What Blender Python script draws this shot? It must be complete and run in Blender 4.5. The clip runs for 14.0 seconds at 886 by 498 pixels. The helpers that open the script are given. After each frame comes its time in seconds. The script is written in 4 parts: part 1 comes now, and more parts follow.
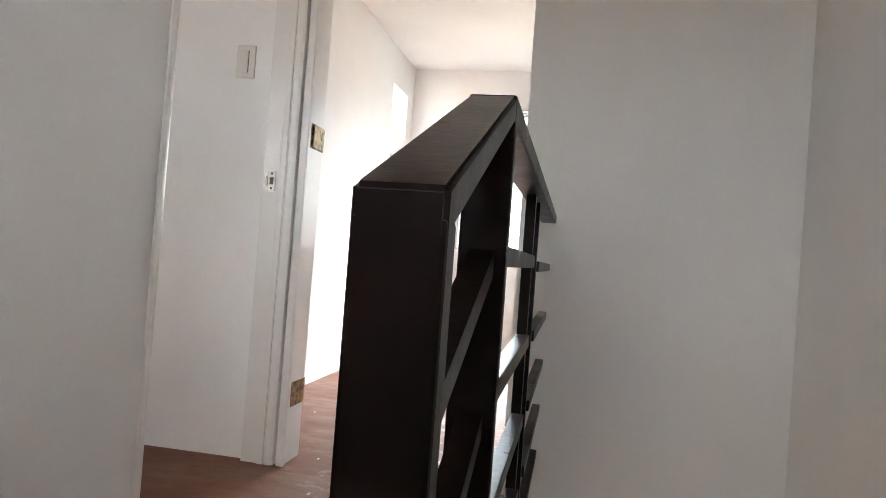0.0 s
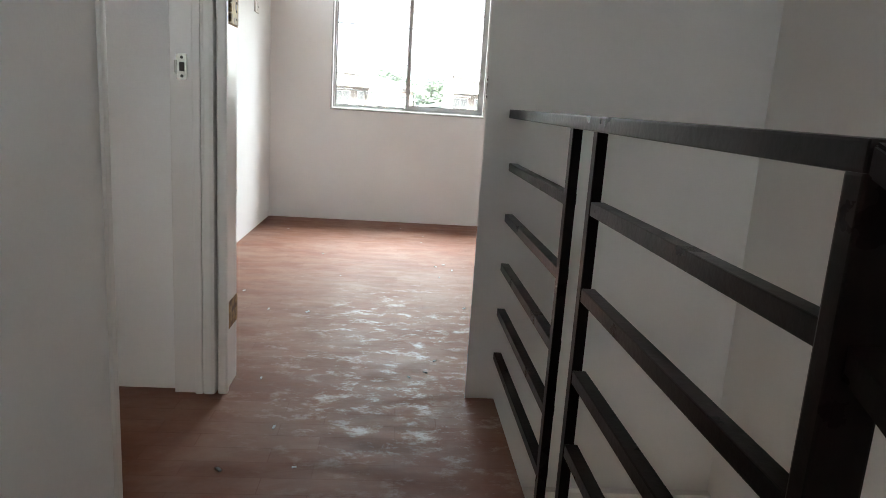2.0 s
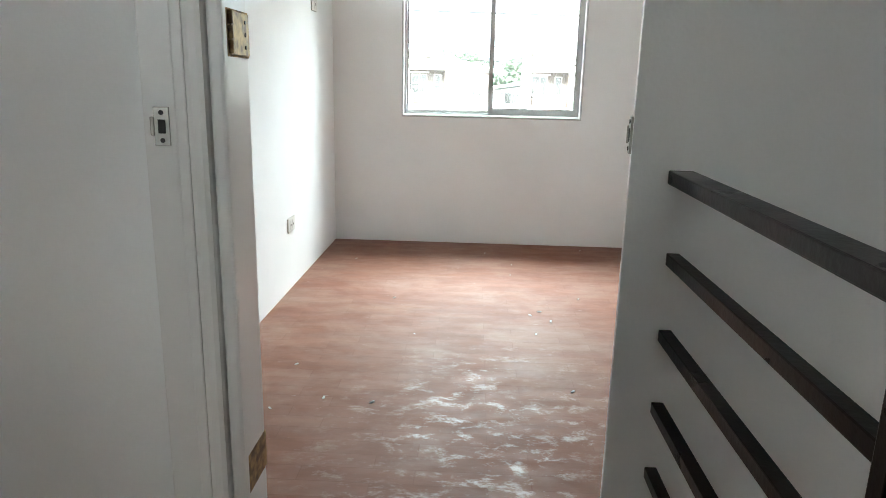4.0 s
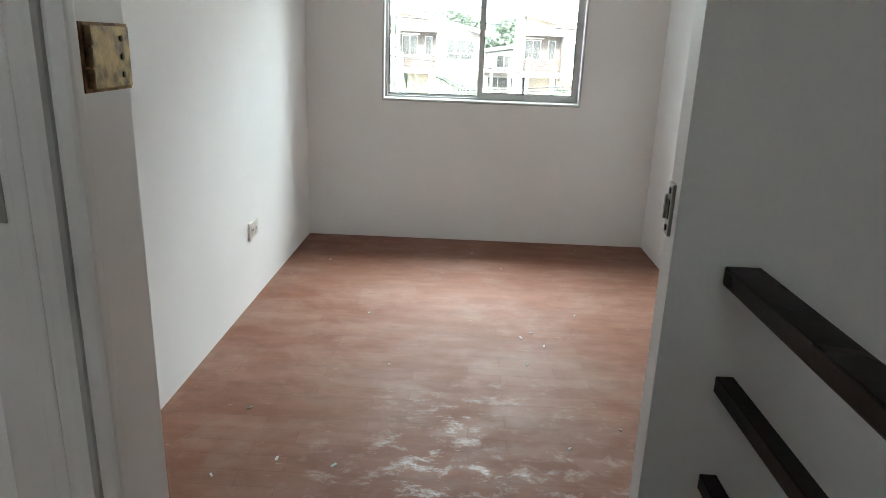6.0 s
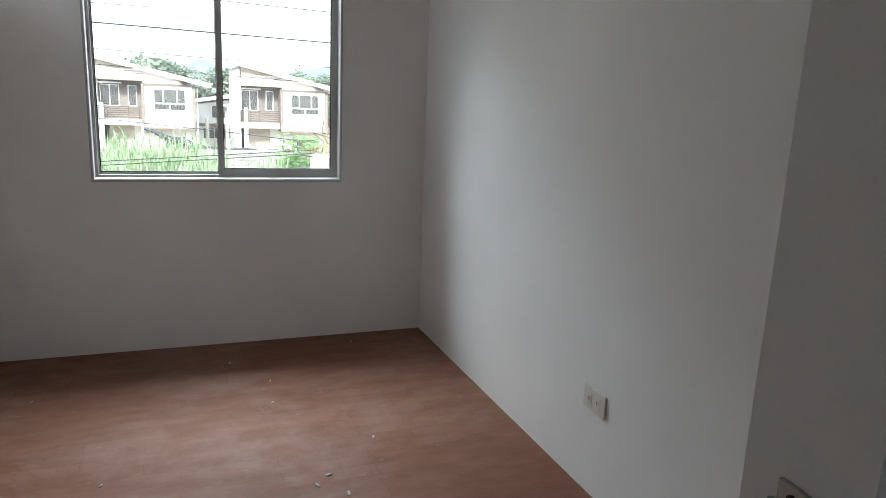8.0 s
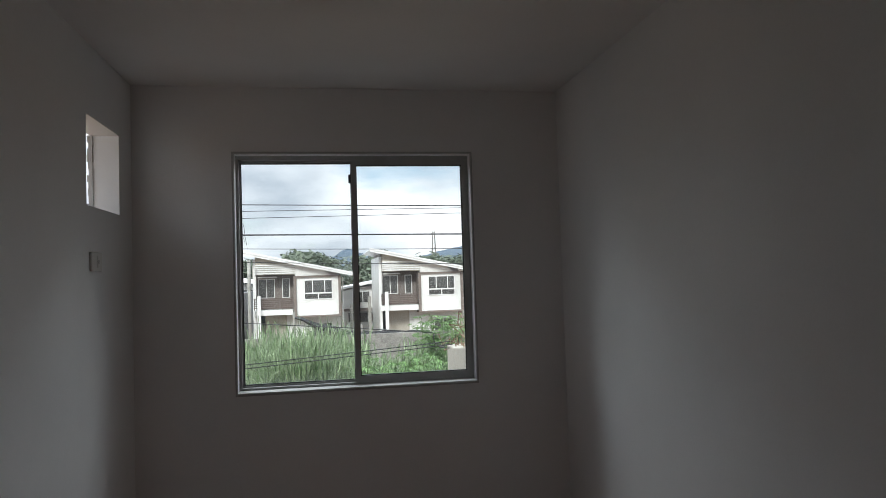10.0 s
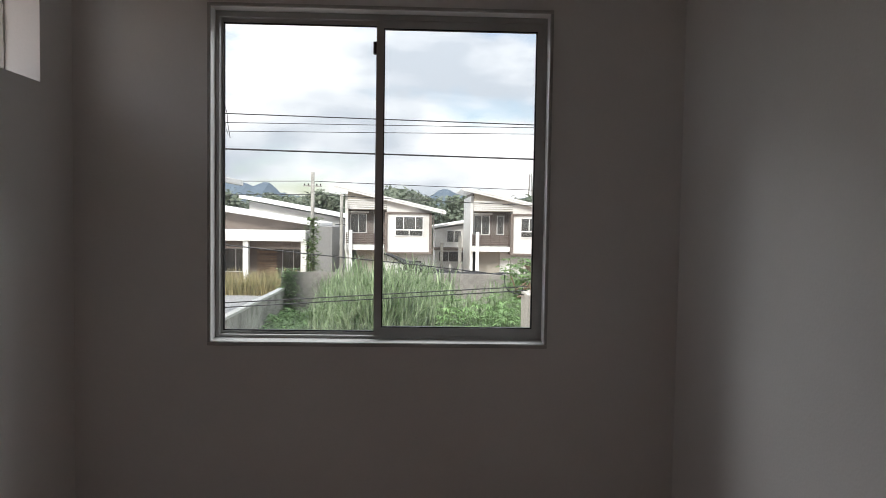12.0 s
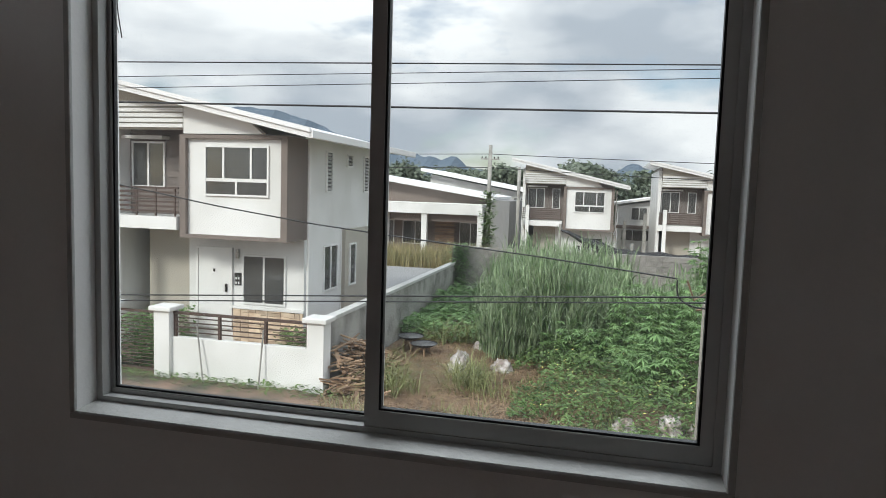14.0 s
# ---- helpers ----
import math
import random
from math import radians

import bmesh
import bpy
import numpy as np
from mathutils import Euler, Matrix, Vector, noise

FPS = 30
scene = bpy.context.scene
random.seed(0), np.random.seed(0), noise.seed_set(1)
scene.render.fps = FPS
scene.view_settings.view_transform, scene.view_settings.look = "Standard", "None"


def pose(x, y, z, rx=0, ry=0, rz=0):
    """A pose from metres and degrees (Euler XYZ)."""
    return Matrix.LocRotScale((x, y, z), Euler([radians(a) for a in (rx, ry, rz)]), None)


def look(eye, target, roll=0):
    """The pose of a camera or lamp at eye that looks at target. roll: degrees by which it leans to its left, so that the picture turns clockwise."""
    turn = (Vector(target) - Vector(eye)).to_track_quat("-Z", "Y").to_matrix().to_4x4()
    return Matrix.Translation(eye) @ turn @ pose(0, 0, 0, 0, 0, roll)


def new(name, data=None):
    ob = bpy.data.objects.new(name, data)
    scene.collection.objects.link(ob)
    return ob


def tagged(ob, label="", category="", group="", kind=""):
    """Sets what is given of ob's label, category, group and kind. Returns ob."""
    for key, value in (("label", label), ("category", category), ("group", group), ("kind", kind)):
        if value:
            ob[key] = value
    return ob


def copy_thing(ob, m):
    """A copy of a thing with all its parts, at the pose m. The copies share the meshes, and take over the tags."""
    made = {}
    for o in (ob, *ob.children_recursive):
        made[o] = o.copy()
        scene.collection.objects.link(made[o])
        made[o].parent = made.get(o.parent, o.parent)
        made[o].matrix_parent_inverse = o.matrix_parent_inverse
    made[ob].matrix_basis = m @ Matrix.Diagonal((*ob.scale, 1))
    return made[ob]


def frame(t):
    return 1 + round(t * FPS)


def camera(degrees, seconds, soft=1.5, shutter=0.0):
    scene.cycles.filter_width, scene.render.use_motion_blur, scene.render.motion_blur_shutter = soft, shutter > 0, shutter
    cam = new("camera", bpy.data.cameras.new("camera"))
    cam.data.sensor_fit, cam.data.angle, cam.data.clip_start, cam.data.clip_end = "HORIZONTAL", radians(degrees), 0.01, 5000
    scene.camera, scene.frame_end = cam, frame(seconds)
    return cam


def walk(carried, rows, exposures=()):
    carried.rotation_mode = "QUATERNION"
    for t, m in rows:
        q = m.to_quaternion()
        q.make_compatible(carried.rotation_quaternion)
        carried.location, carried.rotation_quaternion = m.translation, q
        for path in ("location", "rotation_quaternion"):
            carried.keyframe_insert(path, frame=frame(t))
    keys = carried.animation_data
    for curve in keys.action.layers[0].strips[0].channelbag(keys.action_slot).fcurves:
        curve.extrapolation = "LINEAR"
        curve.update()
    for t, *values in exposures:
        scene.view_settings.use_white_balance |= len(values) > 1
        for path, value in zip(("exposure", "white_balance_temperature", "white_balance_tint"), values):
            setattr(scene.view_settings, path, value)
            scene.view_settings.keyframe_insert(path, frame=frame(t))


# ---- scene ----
cam = camera(66.2, 14.0, soft=0.75)
PATH = [
    (0, (0.951, -2.278, 0.763), (0.572, -0.314, 0.795), 4.3),
    (0.5, (0.864, -2.228, 0.791), (0.504, -0.263, 0.694), 5.0),
    (1, (0.788, -2.168, 0.797), (0.672, -0.176, 0.66), 4.9),
    (1.5, (0.592, -2.114, 0.847), (0.781, -0.136, 0.617), 3.5),
    (2, (0.506, -2.08, 0.932), (0.654, -0.127, 0.523), 3.7),
    (2.5, (0.477, -1.936, 0.922), (0.533, 0.015, 0.485), 1.0),
    (3, (0.473, -1.667, 0.965), (0.369, 0.283, 0.532), 0.8),
    (5.5, (0.467, -1.012, 1.201), (0.423, 0.904, 0.626), 2.2),
    (6, (0.487, -0.868, 1.206), (0.437, 1.045, 0.626), 2.1),
    (6.5, (0.41, -0.681, 1.212), (0.648, 1.234, 0.685), 3.6),
    (7, (0.345, -0.508, 1.219), (0.905, 1.337, 0.689), 3.7),
    (9.3, (0.400, -0.100, 1.381), (1.151, 1.755, 1.374), -0.1),
    (9.5, (0.385, -0.090, 1.367), (1.041, 1.799, 1.433), 0.0),
    (10, (0.413, -0.086, 1.41), (0.755, 1.883, 1.49), -1.8),
    (10.5, (0.467, 0.116, 1.36), (0.794, 2.087, 1.442), 0.5),
    (11, (0.474, 0.326, 1.347), (0.815, 2.297, 1.338), -0.5),
    (11.5, (0.618, 0.645, 1.334), (0.782, 2.635, 1.22), -0.9),
    (12, (0.721, 0.94, 1.316), (0.784, 2.937, 1.228), 0.9),
    (12.5, (0.831, 1.332, 1.318), (0.816, 3.32, 1.099), 0.0),
    (13, (0.926, 1.665, 1.324), (0.675, 3.648, 1.253), 0.9),
    (13.5, (0.972, 1.959, 1.316), (0.641, 3.929, 1.208), 1.7),
    (14, (0.961, 2.254, 1.322), (0.497, 4.191, 1.147), 1.8),
]
walk(cam, [(t, look(e, g, r)) for t, e, g, r in PATH],
     exposures=[(0, 4.5, 6500, 8), (0.6, 3.9, 6450, 7), (1.5, 3.6, 6450, 6), (3.0, 3.8, 6300, 2), (5.5, 3.7, 6150, -1), (6.0, 3.2, 6250, 1), (6.5, 2.9, 6300, 4),
                (7.0, 2.6, 6350, 7), (9.3, 1.3, 5950, 3), (10.0, 0.5, 6300, 9), (10.6, 0.35, 6750, 13), (12.5, 0.72, 6700, 13), (13.0, 0.66, 6700, 13), (14.0, 0.14, 6450, 10)])

# ---- world and sun ----
SUN_EL, SUN_AZ = radians(34), radians(200)
world = bpy.data.worlds.new("overcast_sky")
scene.world = world
world.use_nodes = True
wn, wl = world.node_tree.nodes, world.node_tree.links
wn.clear()
w_out = wn.new("ShaderNodeOutputWorld")
w_bg = wn.new("ShaderNodeBackground")
w_sky = wn.new("ShaderNodeTexSky")
w_sky.sky_type = "NISHITA"
w_sky.sun_disc = False
w_sky.sun_elevation, w_sky.sun_rotation = SUN_EL, SUN_AZ
w_co = wn.new("ShaderNodeTexCoord")
w_map = wn.new("ShaderNodeMapping")
w_map.inputs["Scale"].default_value = (1.0, 1.0, 2.6)
w_map.inputs["Location"].default_value = (0.35, 0.2, 0.1)
w_no = wn.new("ShaderNodeTexNoise")
w_no.inputs["Scale"].default_value = 3.2
w_no.inputs["Detail"].default_value = 7.0
w_no.inputs["Roughness"].default_value = 0.52
w_cov = wn.new("ShaderNodeValToRGB")
w_cov.color_ramp.elements[0].position, w_cov.color_ramp.elements[0].color = 0.36, (0, 0, 0, 1)
w_cov.color_ramp.elements[1].position, w_cov.color_ramp.elements[1].color = 0.47, (1, 1, 1, 1)
w_no2 = wn.new("ShaderNodeTexNoise")
w_no2.inputs["Scale"].default_value = 2.3
w_no2.inputs["Detail"].default_value = 8.0
w_shade = wn.new("ShaderNodeValToRGB")
w_shade.color_ramp.elements[0].position, w_shade.color_ramp.elements[0].color = 0.40, (4.9, 5.4, 6.2, 1)
w_shade.color_ramp.elements[1].position, w_shade.color_ramp.elements[1].color = 0.57, (10.4, 10.5, 10.8, 1)
w_mix = wn.new("ShaderNodeMix")
w_mix.data_type = "RGBA"
wl.new(w_co.outputs["Generated"], w_map.inputs["Vector"])
wl.new(w_map.outputs["Vector"], w_no.inputs["Vector"])
wl.new(w_map.outputs["Vector"], w_no2.inputs["Vector"])
wl.new(w_no.outputs["Fac"], w_cov.inputs["Fac"])
wl.new(w_no2.outputs["Fac"], w_shade.inputs["Fac"])
wl.new(w_cov.outputs["Color"], w_mix.inputs[0])
wl.new(w_sky.outputs["Color"], w_mix.inputs[6])
wl.new(w_shade.outputs["Color"], w_mix.inputs[7])
w_sep = wn.new("ShaderNodeSeparateXYZ")
w_sq = wn.new("ShaderNodeMath")
w_sq.operation = "MULTIPLY"
w_up = wn.new("ShaderNodeMapRange")
w_up.inputs["From Min"].default_value, w_up.inputs["From Max"].default_value = 0.0, 1.0
w_up.inputs["To Min"].default_value, w_up.inputs["To Max"].default_value = 1.0, 3.0
w_mul = wn.new("ShaderNodeMix")
w_mul.data_type, w_mul.blend_type = "RGBA", "MULTIPLY"
w_mul.inputs[0].default_value = 1.0
wl.new(w_co.outputs["Generated"], w_sep.inputs["Vector"])
wl.new(w_sep.outputs["Z"], w_sq.inputs[0])
wl.new(w_sep.outputs["Z"], w_sq.inputs[1])
wl.new(w_sq.outputs[0], w_up.inputs["Value"])
wl.new(w_mix.outputs[2], w_mul.inputs[6])
wl.new(w_up.outputs["Result"], w_mul.inputs[7])
wl.new(w_mul.outputs[2], w_bg.inputs["Color"])
w_bg.inputs["Strength"].default_value = 0.09
wl.new(w_bg.outputs["Background"], w_out.inputs["Surface"])

sun = new("sun", bpy.data.lights.new("sun", "SUN"))
sun.data.energy, sun.data.angle, sun.data.color = 2.3, radians(12), (1.0, 0.96, 0.9)
sun_dir = Vector((math.sin(SUN_AZ) * math.cos(SUN_EL), math.cos(SUN_AZ) * math.cos(SUN_EL), math.sin(SUN_EL)))
sun.matrix_world = look(sun_dir * 60, (0, 0, 0))


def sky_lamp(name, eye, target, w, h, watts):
    """An added area lamp that stands in for the sky's light through a window."""
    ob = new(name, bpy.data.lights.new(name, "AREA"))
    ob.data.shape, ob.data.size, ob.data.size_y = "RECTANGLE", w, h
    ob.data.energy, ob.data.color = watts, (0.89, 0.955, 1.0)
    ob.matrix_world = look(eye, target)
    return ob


# added fill lamp, out of view beyond and above the window, brightens the bedroom
sky_lamp("bedroom_sky_fill", (0.57, 5.4, 3.75), (0.57, 3.0, 1.4), 4.2, 1.6, 108)


# ---- materials ----
def mat(name, base, rough=0.6, metal=0.0, var=0.12, scale=4.0, fine=60.0, bump=0.05, second=None, spec=0.5, stretch=(1, 1, 1), island=0.0):
    """A surface with variation at two scales; second: a colour for stains and wear."""
    m = bpy.data.materials.new(name)
    m.use_nodes = True
    n, l = m.node_tree.nodes, m.node_tree.links
    b = n["Principled BSDF"]
    co = n.new("ShaderNodeTexCoord")
    mp = n.new("ShaderNodeMapping")
    mp.inputs["Scale"].default_value = stretch
    l.new(co.outputs["Object"], mp.inputs["Vector"])
    big, small = n.new("ShaderNodeTexNoise"), n.new("ShaderNodeTexNoise")
    big.inputs["Scale"].default_value, big.inputs["Detail"].default_value = scale, 6
    small.inputs["Scale"].default_value, small.inputs["Detail"].default_value = fine, 4
    for q in (big, small):
        l.new(mp.outputs["Vector"], q.inputs["Vector"])
    ramp = n.new("ShaderNodeValToRGB")
    e = ramp.color_ramp.elements
    dark = second or tuple(c * (1 - 2 * var) for c in base)
    e[0].position, e[0].color = 0.36, (*dark, 1)
    e[1].position, e[1].color = 0.60, (*base, 1)
    l.new(big.outputs["Fac"], ramp.inputs["Fac"])
    mix = n.new("ShaderNodeMix")
    mix.data_type, mix.blend_type = "RGBA", "MULTIPLY"
    mix.inputs[0].default_value = 1.0
    r2 = n.new("ShaderNodeMapRange")
    r2.inputs["To Min"].default_value, r2.inputs["To Max"].default_value = 1 - var, 1 + var * 0.4
    l.new(small.outputs["Fac"], r2.inputs["Value"])
    l.new(ramp.outputs["Color"], mix.inputs[6])
    l.new(r2.outputs["Result"], mix.inputs[7])
    last = mix.outputs[2]
    if island:
        geo = n.new("ShaderNodeNewGeometry")
        obi = n.new("ShaderNodeObjectInfo")
        add = n.new("ShaderNodeMath")
        add.operation = "ADD"
        fr = n.new("ShaderNodeMath")
        fr.operation = "FRACT"
        l.new(geo.outputs["Random Per Island"], add.inputs[0])
        l.new(obi.outputs["Random"], add.inputs[1])
        l.new(add.outputs[0], fr.inputs[0])
        r3 = n.new("ShaderNodeMapRange")
        r3.inputs["To Min"].default_value, r3.inputs["To Max"].default_value = 1 - island, 1 + island
        l.new(fr.outputs[0], r3.inputs["Value"])
        m2 = n.new("ShaderNodeMix")
        m2.data_type, m2.blend_type = "RGBA", "MULTIPLY"
        m2.inputs[0].default_value = 1.0
        l.new(last, m2.inputs[6])
        l.new(r3.outputs["Result"], m2.inputs[7])
        last = m2.outputs[2]
    l.new(last, b.inputs["Base Color"])
    rr = n.new("ShaderNodeMapRange")
    rr.inputs["To Min"].default_value, rr.inputs["To Max"].default_value = max(0.04, rough - 0.1), min(1, rough + 0.1)
    l.new(big.outputs["Fac"], rr.inputs["Value"])
    l.new(rr.outputs["Result"], b.inputs["Roughness"])
    b.inputs["Metallic"].default_value = metal
    b.inputs["Specular IOR Level"].default_value = spec
    if bump:
        bp = n.new("ShaderNodeBump")
        bp.inputs["Strength"].default_value, bp.inputs["Distance"].default_value = bump, 0.01
        l.new(small.outputs["Fac"], bp.inputs["Height"])
        l.new(bp.outputs["Normal"], b.inputs["Normal"])
    return m


def leaf_mat(name, a, c, scale=0.6):
    """Foliage: two greens, varied leaf by leaf, with light coming through."""
    m = mat(name, a, rough=0.55, var=0.12, scale=scale, fine=14, bump=0, second=c, spec=0.3, island=0.4)
    n, l = m.node_tree.nodes, m.node_tree.links
    b = n["Principled BSDF"]
    tr = n.new("ShaderNodeBsdfTranslucent")
    l.new(b.inputs["Base Color"].links[0].from_socket, tr.inputs["Color"])
    ms = n.new("ShaderNodeMixShader")
    ms.inputs["Fac"].default_value = 0.3
    l.new(b.outputs["BSDF"], ms.inputs[1])
    l.new(tr.outputs["BSDF"], ms.inputs[2])
    l.new(ms.outputs["Shader"], n["Material Output"].inputs["Surface"])
    return m


def pane_mat(name, tint, gloss=0.08):
    """Thin window glass."""
    m = bpy.data.materials.new(name)
    m.use_nodes = True
    n, l = m.node_tree.nodes, m.node_tree.links
    n.remove(n["Principled BSDF"])
    tr, gl, ms, fr = n.new("ShaderNodeBsdfTransparent"), n.new("ShaderNodeBsdfGlossy"), n.new("ShaderNodeMixShader"), n.new("ShaderNodeFresnel")
    tr.inputs["Color"].default_value = (*tint, 1)
    gl.inputs["Roughness"].default_value = 0.03
    fr.inputs["IOR"].default_value = 1.35
    l.new(fr.outputs["Fac"], ms.inputs["Fac"])
    l.new(tr.outputs["BSDF"], ms.inputs[1])
    l.new(gl.outputs["BSDF"], ms.inputs[2])
    # uneven translucent veil, added to imitate glare and haze; real dust lies along the bottom
    dust, dm, sm, co = n.new("ShaderNodeBsdfTranslucent"), n.new("ShaderNodeMixShader"), n.new("ShaderNodeTexNoise"), n.new("ShaderNodeTexCoord")
    dust.inputs["Color"].default_value = (0.88, 0.9, 0.92, 1)
    sm.inputs["Scale"].default_value, sm.inputs["Detail"].default_value = 3.0, 6.0
    l.new(co.outputs["Object"], sm.inputs["Vector"])
    mr = n.new("ShaderNodeMapRange")
    mr.inputs["From Min"].default_value, mr.inputs["From Max"].default_value = 0.3, 0.7
    mr.inputs["To Min"].default_value, mr.inputs["To Max"].default_value = 0.004, 0.009
    l.new(sm.outputs["Fac"], mr.inputs["Value"])
    low, sp, ad = n.new("ShaderNodeMapRange"), n.new("ShaderNodeSeparateXYZ"), n.new("ShaderNodeMath")
    low.interpolation_type = "SMOOTHSTEP"
    low.inputs["From Min"].default_value, low.inputs["From Max"].default_value = 0.955, 0.90
    low.inputs["To Min"].default_value, low.inputs["To Max"].default_value = 0.0, 0.014
    ad.operation = "ADD"
    l.new(co.outputs["Object"], sp.inputs["Vector"])
    l.new(sp.outputs["Z"], low.inputs["Value"])
    l.new(low.outputs["Result"], ad.inputs[0])
    l.new(mr.outputs["Result"], ad.inputs[1])
    l.new(ad.outputs[0], dm.inputs["Fac"])
    l.new(ms.outputs["Shader"], dm.inputs[1])
    l.new(dust.outputs["BSDF"], dm.inputs[2])
    l.new(dm.outputs["Shader"], n["Material Output"].inputs["Surface"])
    return m


def floor_mat():
    """Red-oxide coated boards: streaks along x, pale dusty scuffs, sheen painted at the doorway, a worn glossy film."""
    m = bpy.data.materials.new("red_brown_coated_floor")
    m.use_nodes = True
    n, l = m.node_tree.nodes, m.node_tree.links
    b = n["Principled BSDF"]
    co = n.new("ShaderNodeTexCoord")

    def noise_at(scale, stretch, detail=6, rough=0.6, dist=0.0):
        mp, q = n.new("ShaderNodeMapping"), n.new("ShaderNodeTexNoise")
        mp.inputs["Scale"].default_value = stretch
        l.new(co.outputs["Object"], mp.inputs["Vector"])
        l.new(mp.outputs["Vector"], q.inputs["Vector"])
        q.inputs["Scale"].default_value, q.inputs["Detail"].default_value = scale, detail
        q.inputs["Roughness"].default_value, q.inputs["Distortion"].default_value = rough, dist
        return q.outputs["Fac"]

    def ramp(fac, p0, c0, p1, c1):
        r = n.new("ShaderNodeValToRGB")
        r.color_ramp.elements[0].position, r.color_ramp.elements[0].color = p0, (*c0, 1)
        r.color_ramp.elements[1].position, r.color_ramp.elements[1].color = p1, (*c1, 1)
        l.new(fac, r.inputs["Fac"])
        return r.outputs["Color"]

    def mixed(fac, a, c, mode="MIX"):
        x = n.new("ShaderNodeMix")
        x.data_type, x.blend_type = "RGBA", mode
        if isinstance(fac, float):
            x.inputs[0].default_value = fac
        else:
            l.new(fac, x.inputs[0])
        for sock, v in ((x.inputs[6], a), (x.inputs[7], c)):
            if isinstance(v, tuple):
                sock.default_value = (*v, 1)
            else:
                l.new(v, sock)
        return x.outputs[2]

    base = ramp(noise_at(1.6, (1, 1.6, 1)), 0.30, (0.195, 0.080, 0.047), 0.70, (0.24, 0.121, 0.081))
    streak = ramp(noise_at(6, (0.7, 2.2, 1), 9, 0.72), 0.35, (0.84, 0.81, 0.80), 0.66, (1.06, 1.05, 1.05))
    col = mixed(1.0, base, streak, "MULTIPLY")
    # short boards laid across the room, each a little different in tone and in the dust it holds
    def boards(a, c):
        q = n.new("ShaderNodeTexBrick")
        q.offset, q.offset_frequency = 0.37, 2
        q.inputs["Scale"].default_value = 1.0
        q.inputs["Brick Width"].default_value, q.inputs["Row Height"].default_value = 0.33, 0.074
        q.inputs["Mortar Size"].default_value = 0.0014
        q.inputs["Color1"].default_value, q.inputs["Color2"].default_value = (*a, 1), (*c, 1)
        q.inputs["Mortar"].default_value = (*(v * 0.95 for v in a), 1)
        l.new(co.outputs["Object"], q.inputs["Vector"])
        return q.outputs["Color"]

    col = mixed(1.0, col, boards((0.945, 0.94, 0.935), (1.03, 1.03, 1.03)), "MULTIPLY")
    held = mixed(1.0, noise_at(1.7, (1, 1.2, 1), 8, 0.66, 0.5), boards((0.95, 0.95, 0.95), (1.06, 1.06, 1.06)), "MULTIPLY")
    dust = ramp(held, 0.47, (0, 0, 0), 0.72, (0.6, 0.6, 0.6))
    col = mixed(dust, col, (0.30, 0.205, 0.168))

    # feet have worn the doorway: short pale scrapes, with window sheen painted in, and a polished film, fading into the
    # room
    sheen_spot = n.new("ShaderNodeTexGradient")
    sheen_spot.gradient_type = "SPHERICAL"
    mp = n.new("ShaderNodeMapping")
    mp.inputs["Location"].default_value, mp.inputs["Scale"].default_value = (-0.80, -0.30, 0), (1.4, 0.8, 0.5)
    l.new(co.outputs["Object"], mp.inputs["Vector"])
    l.new(mp.outputs["Vector"], sheen_spot.inputs["Vector"])
    lines = ramp(noise_at(9.0, (1.0, 1.6, 1), 10, 0.76, 0.25), 0.52, (0, 0, 0), 0.63, (1, 1, 1))
    patch = ramp(noise_at(3.4, (1, 1, 1), 6, 0.7), 0.36, (0, 0, 0), 0.56, (1, 1, 1))
    worn = mixed(1.0, patch, sheen_spot.outputs["Color"], "MULTIPLY")
    worn = ramp(worn, 0.04, (0, 0, 0), 0.5, (1, 1, 1))
    scuff_sheen = mixed(1.0, lines, mixed(0.5, worn, (0.06, 0.06, 0.06)), "MULTIPLY")
    # this pale colour doubles as the window's broken reflection on the floor
    col = mixed(scuff_sheen, col, (0.56, 0.49, 0.45))
    bits = ramp(noise_at(34.0, (0.5, 2.6, 1), 3, 0.5, 0.2), 0.70, (0, 0, 0), 0.75, (0.35, 0.35, 0.35))
    col = mixed(bits, col, (0.48, 0.42, 0.38))
    fleck = ramp(noise_at(26, (1, 1.5, 1), 3, 0.5), 0.76, (0, 0, 0), 0.80, (0.7, 0.7, 0.7))
    col = mixed(fleck, col, (0.60, 0.55, 0.50))
    l.new(col, b.inputs["Base Color"])
    gloss = mixed(1.0, worn, lines, "MULTIPLY")
    dull = ramp(noise_at(6.0, (0.8, 2.0, 1), 10, 0.72, 0.3), 0.40, (0.50, 0.50, 0.50), 0.60, (0.66, 0.66, 0.66))
    rg = mixed(gloss, dull, (0.30, 0.30, 0.30))
    l.new(rg, b.inputs["Roughness"])
    b.inputs["Specular IOR Level"].default_value = 0.18
    bp = n.new("ShaderNodeBump")
    bp.inputs["Strength"].default_value, bp.inputs["Distance"].default_value = 0.12, 0.003
    l.new(noise_at(34, (0.8, 1.8, 1), 7, 0.7, 0.2), bp.inputs["Height"])
    l.new(bp.outputs["Normal"], b.inputs["Normal"])
    return m


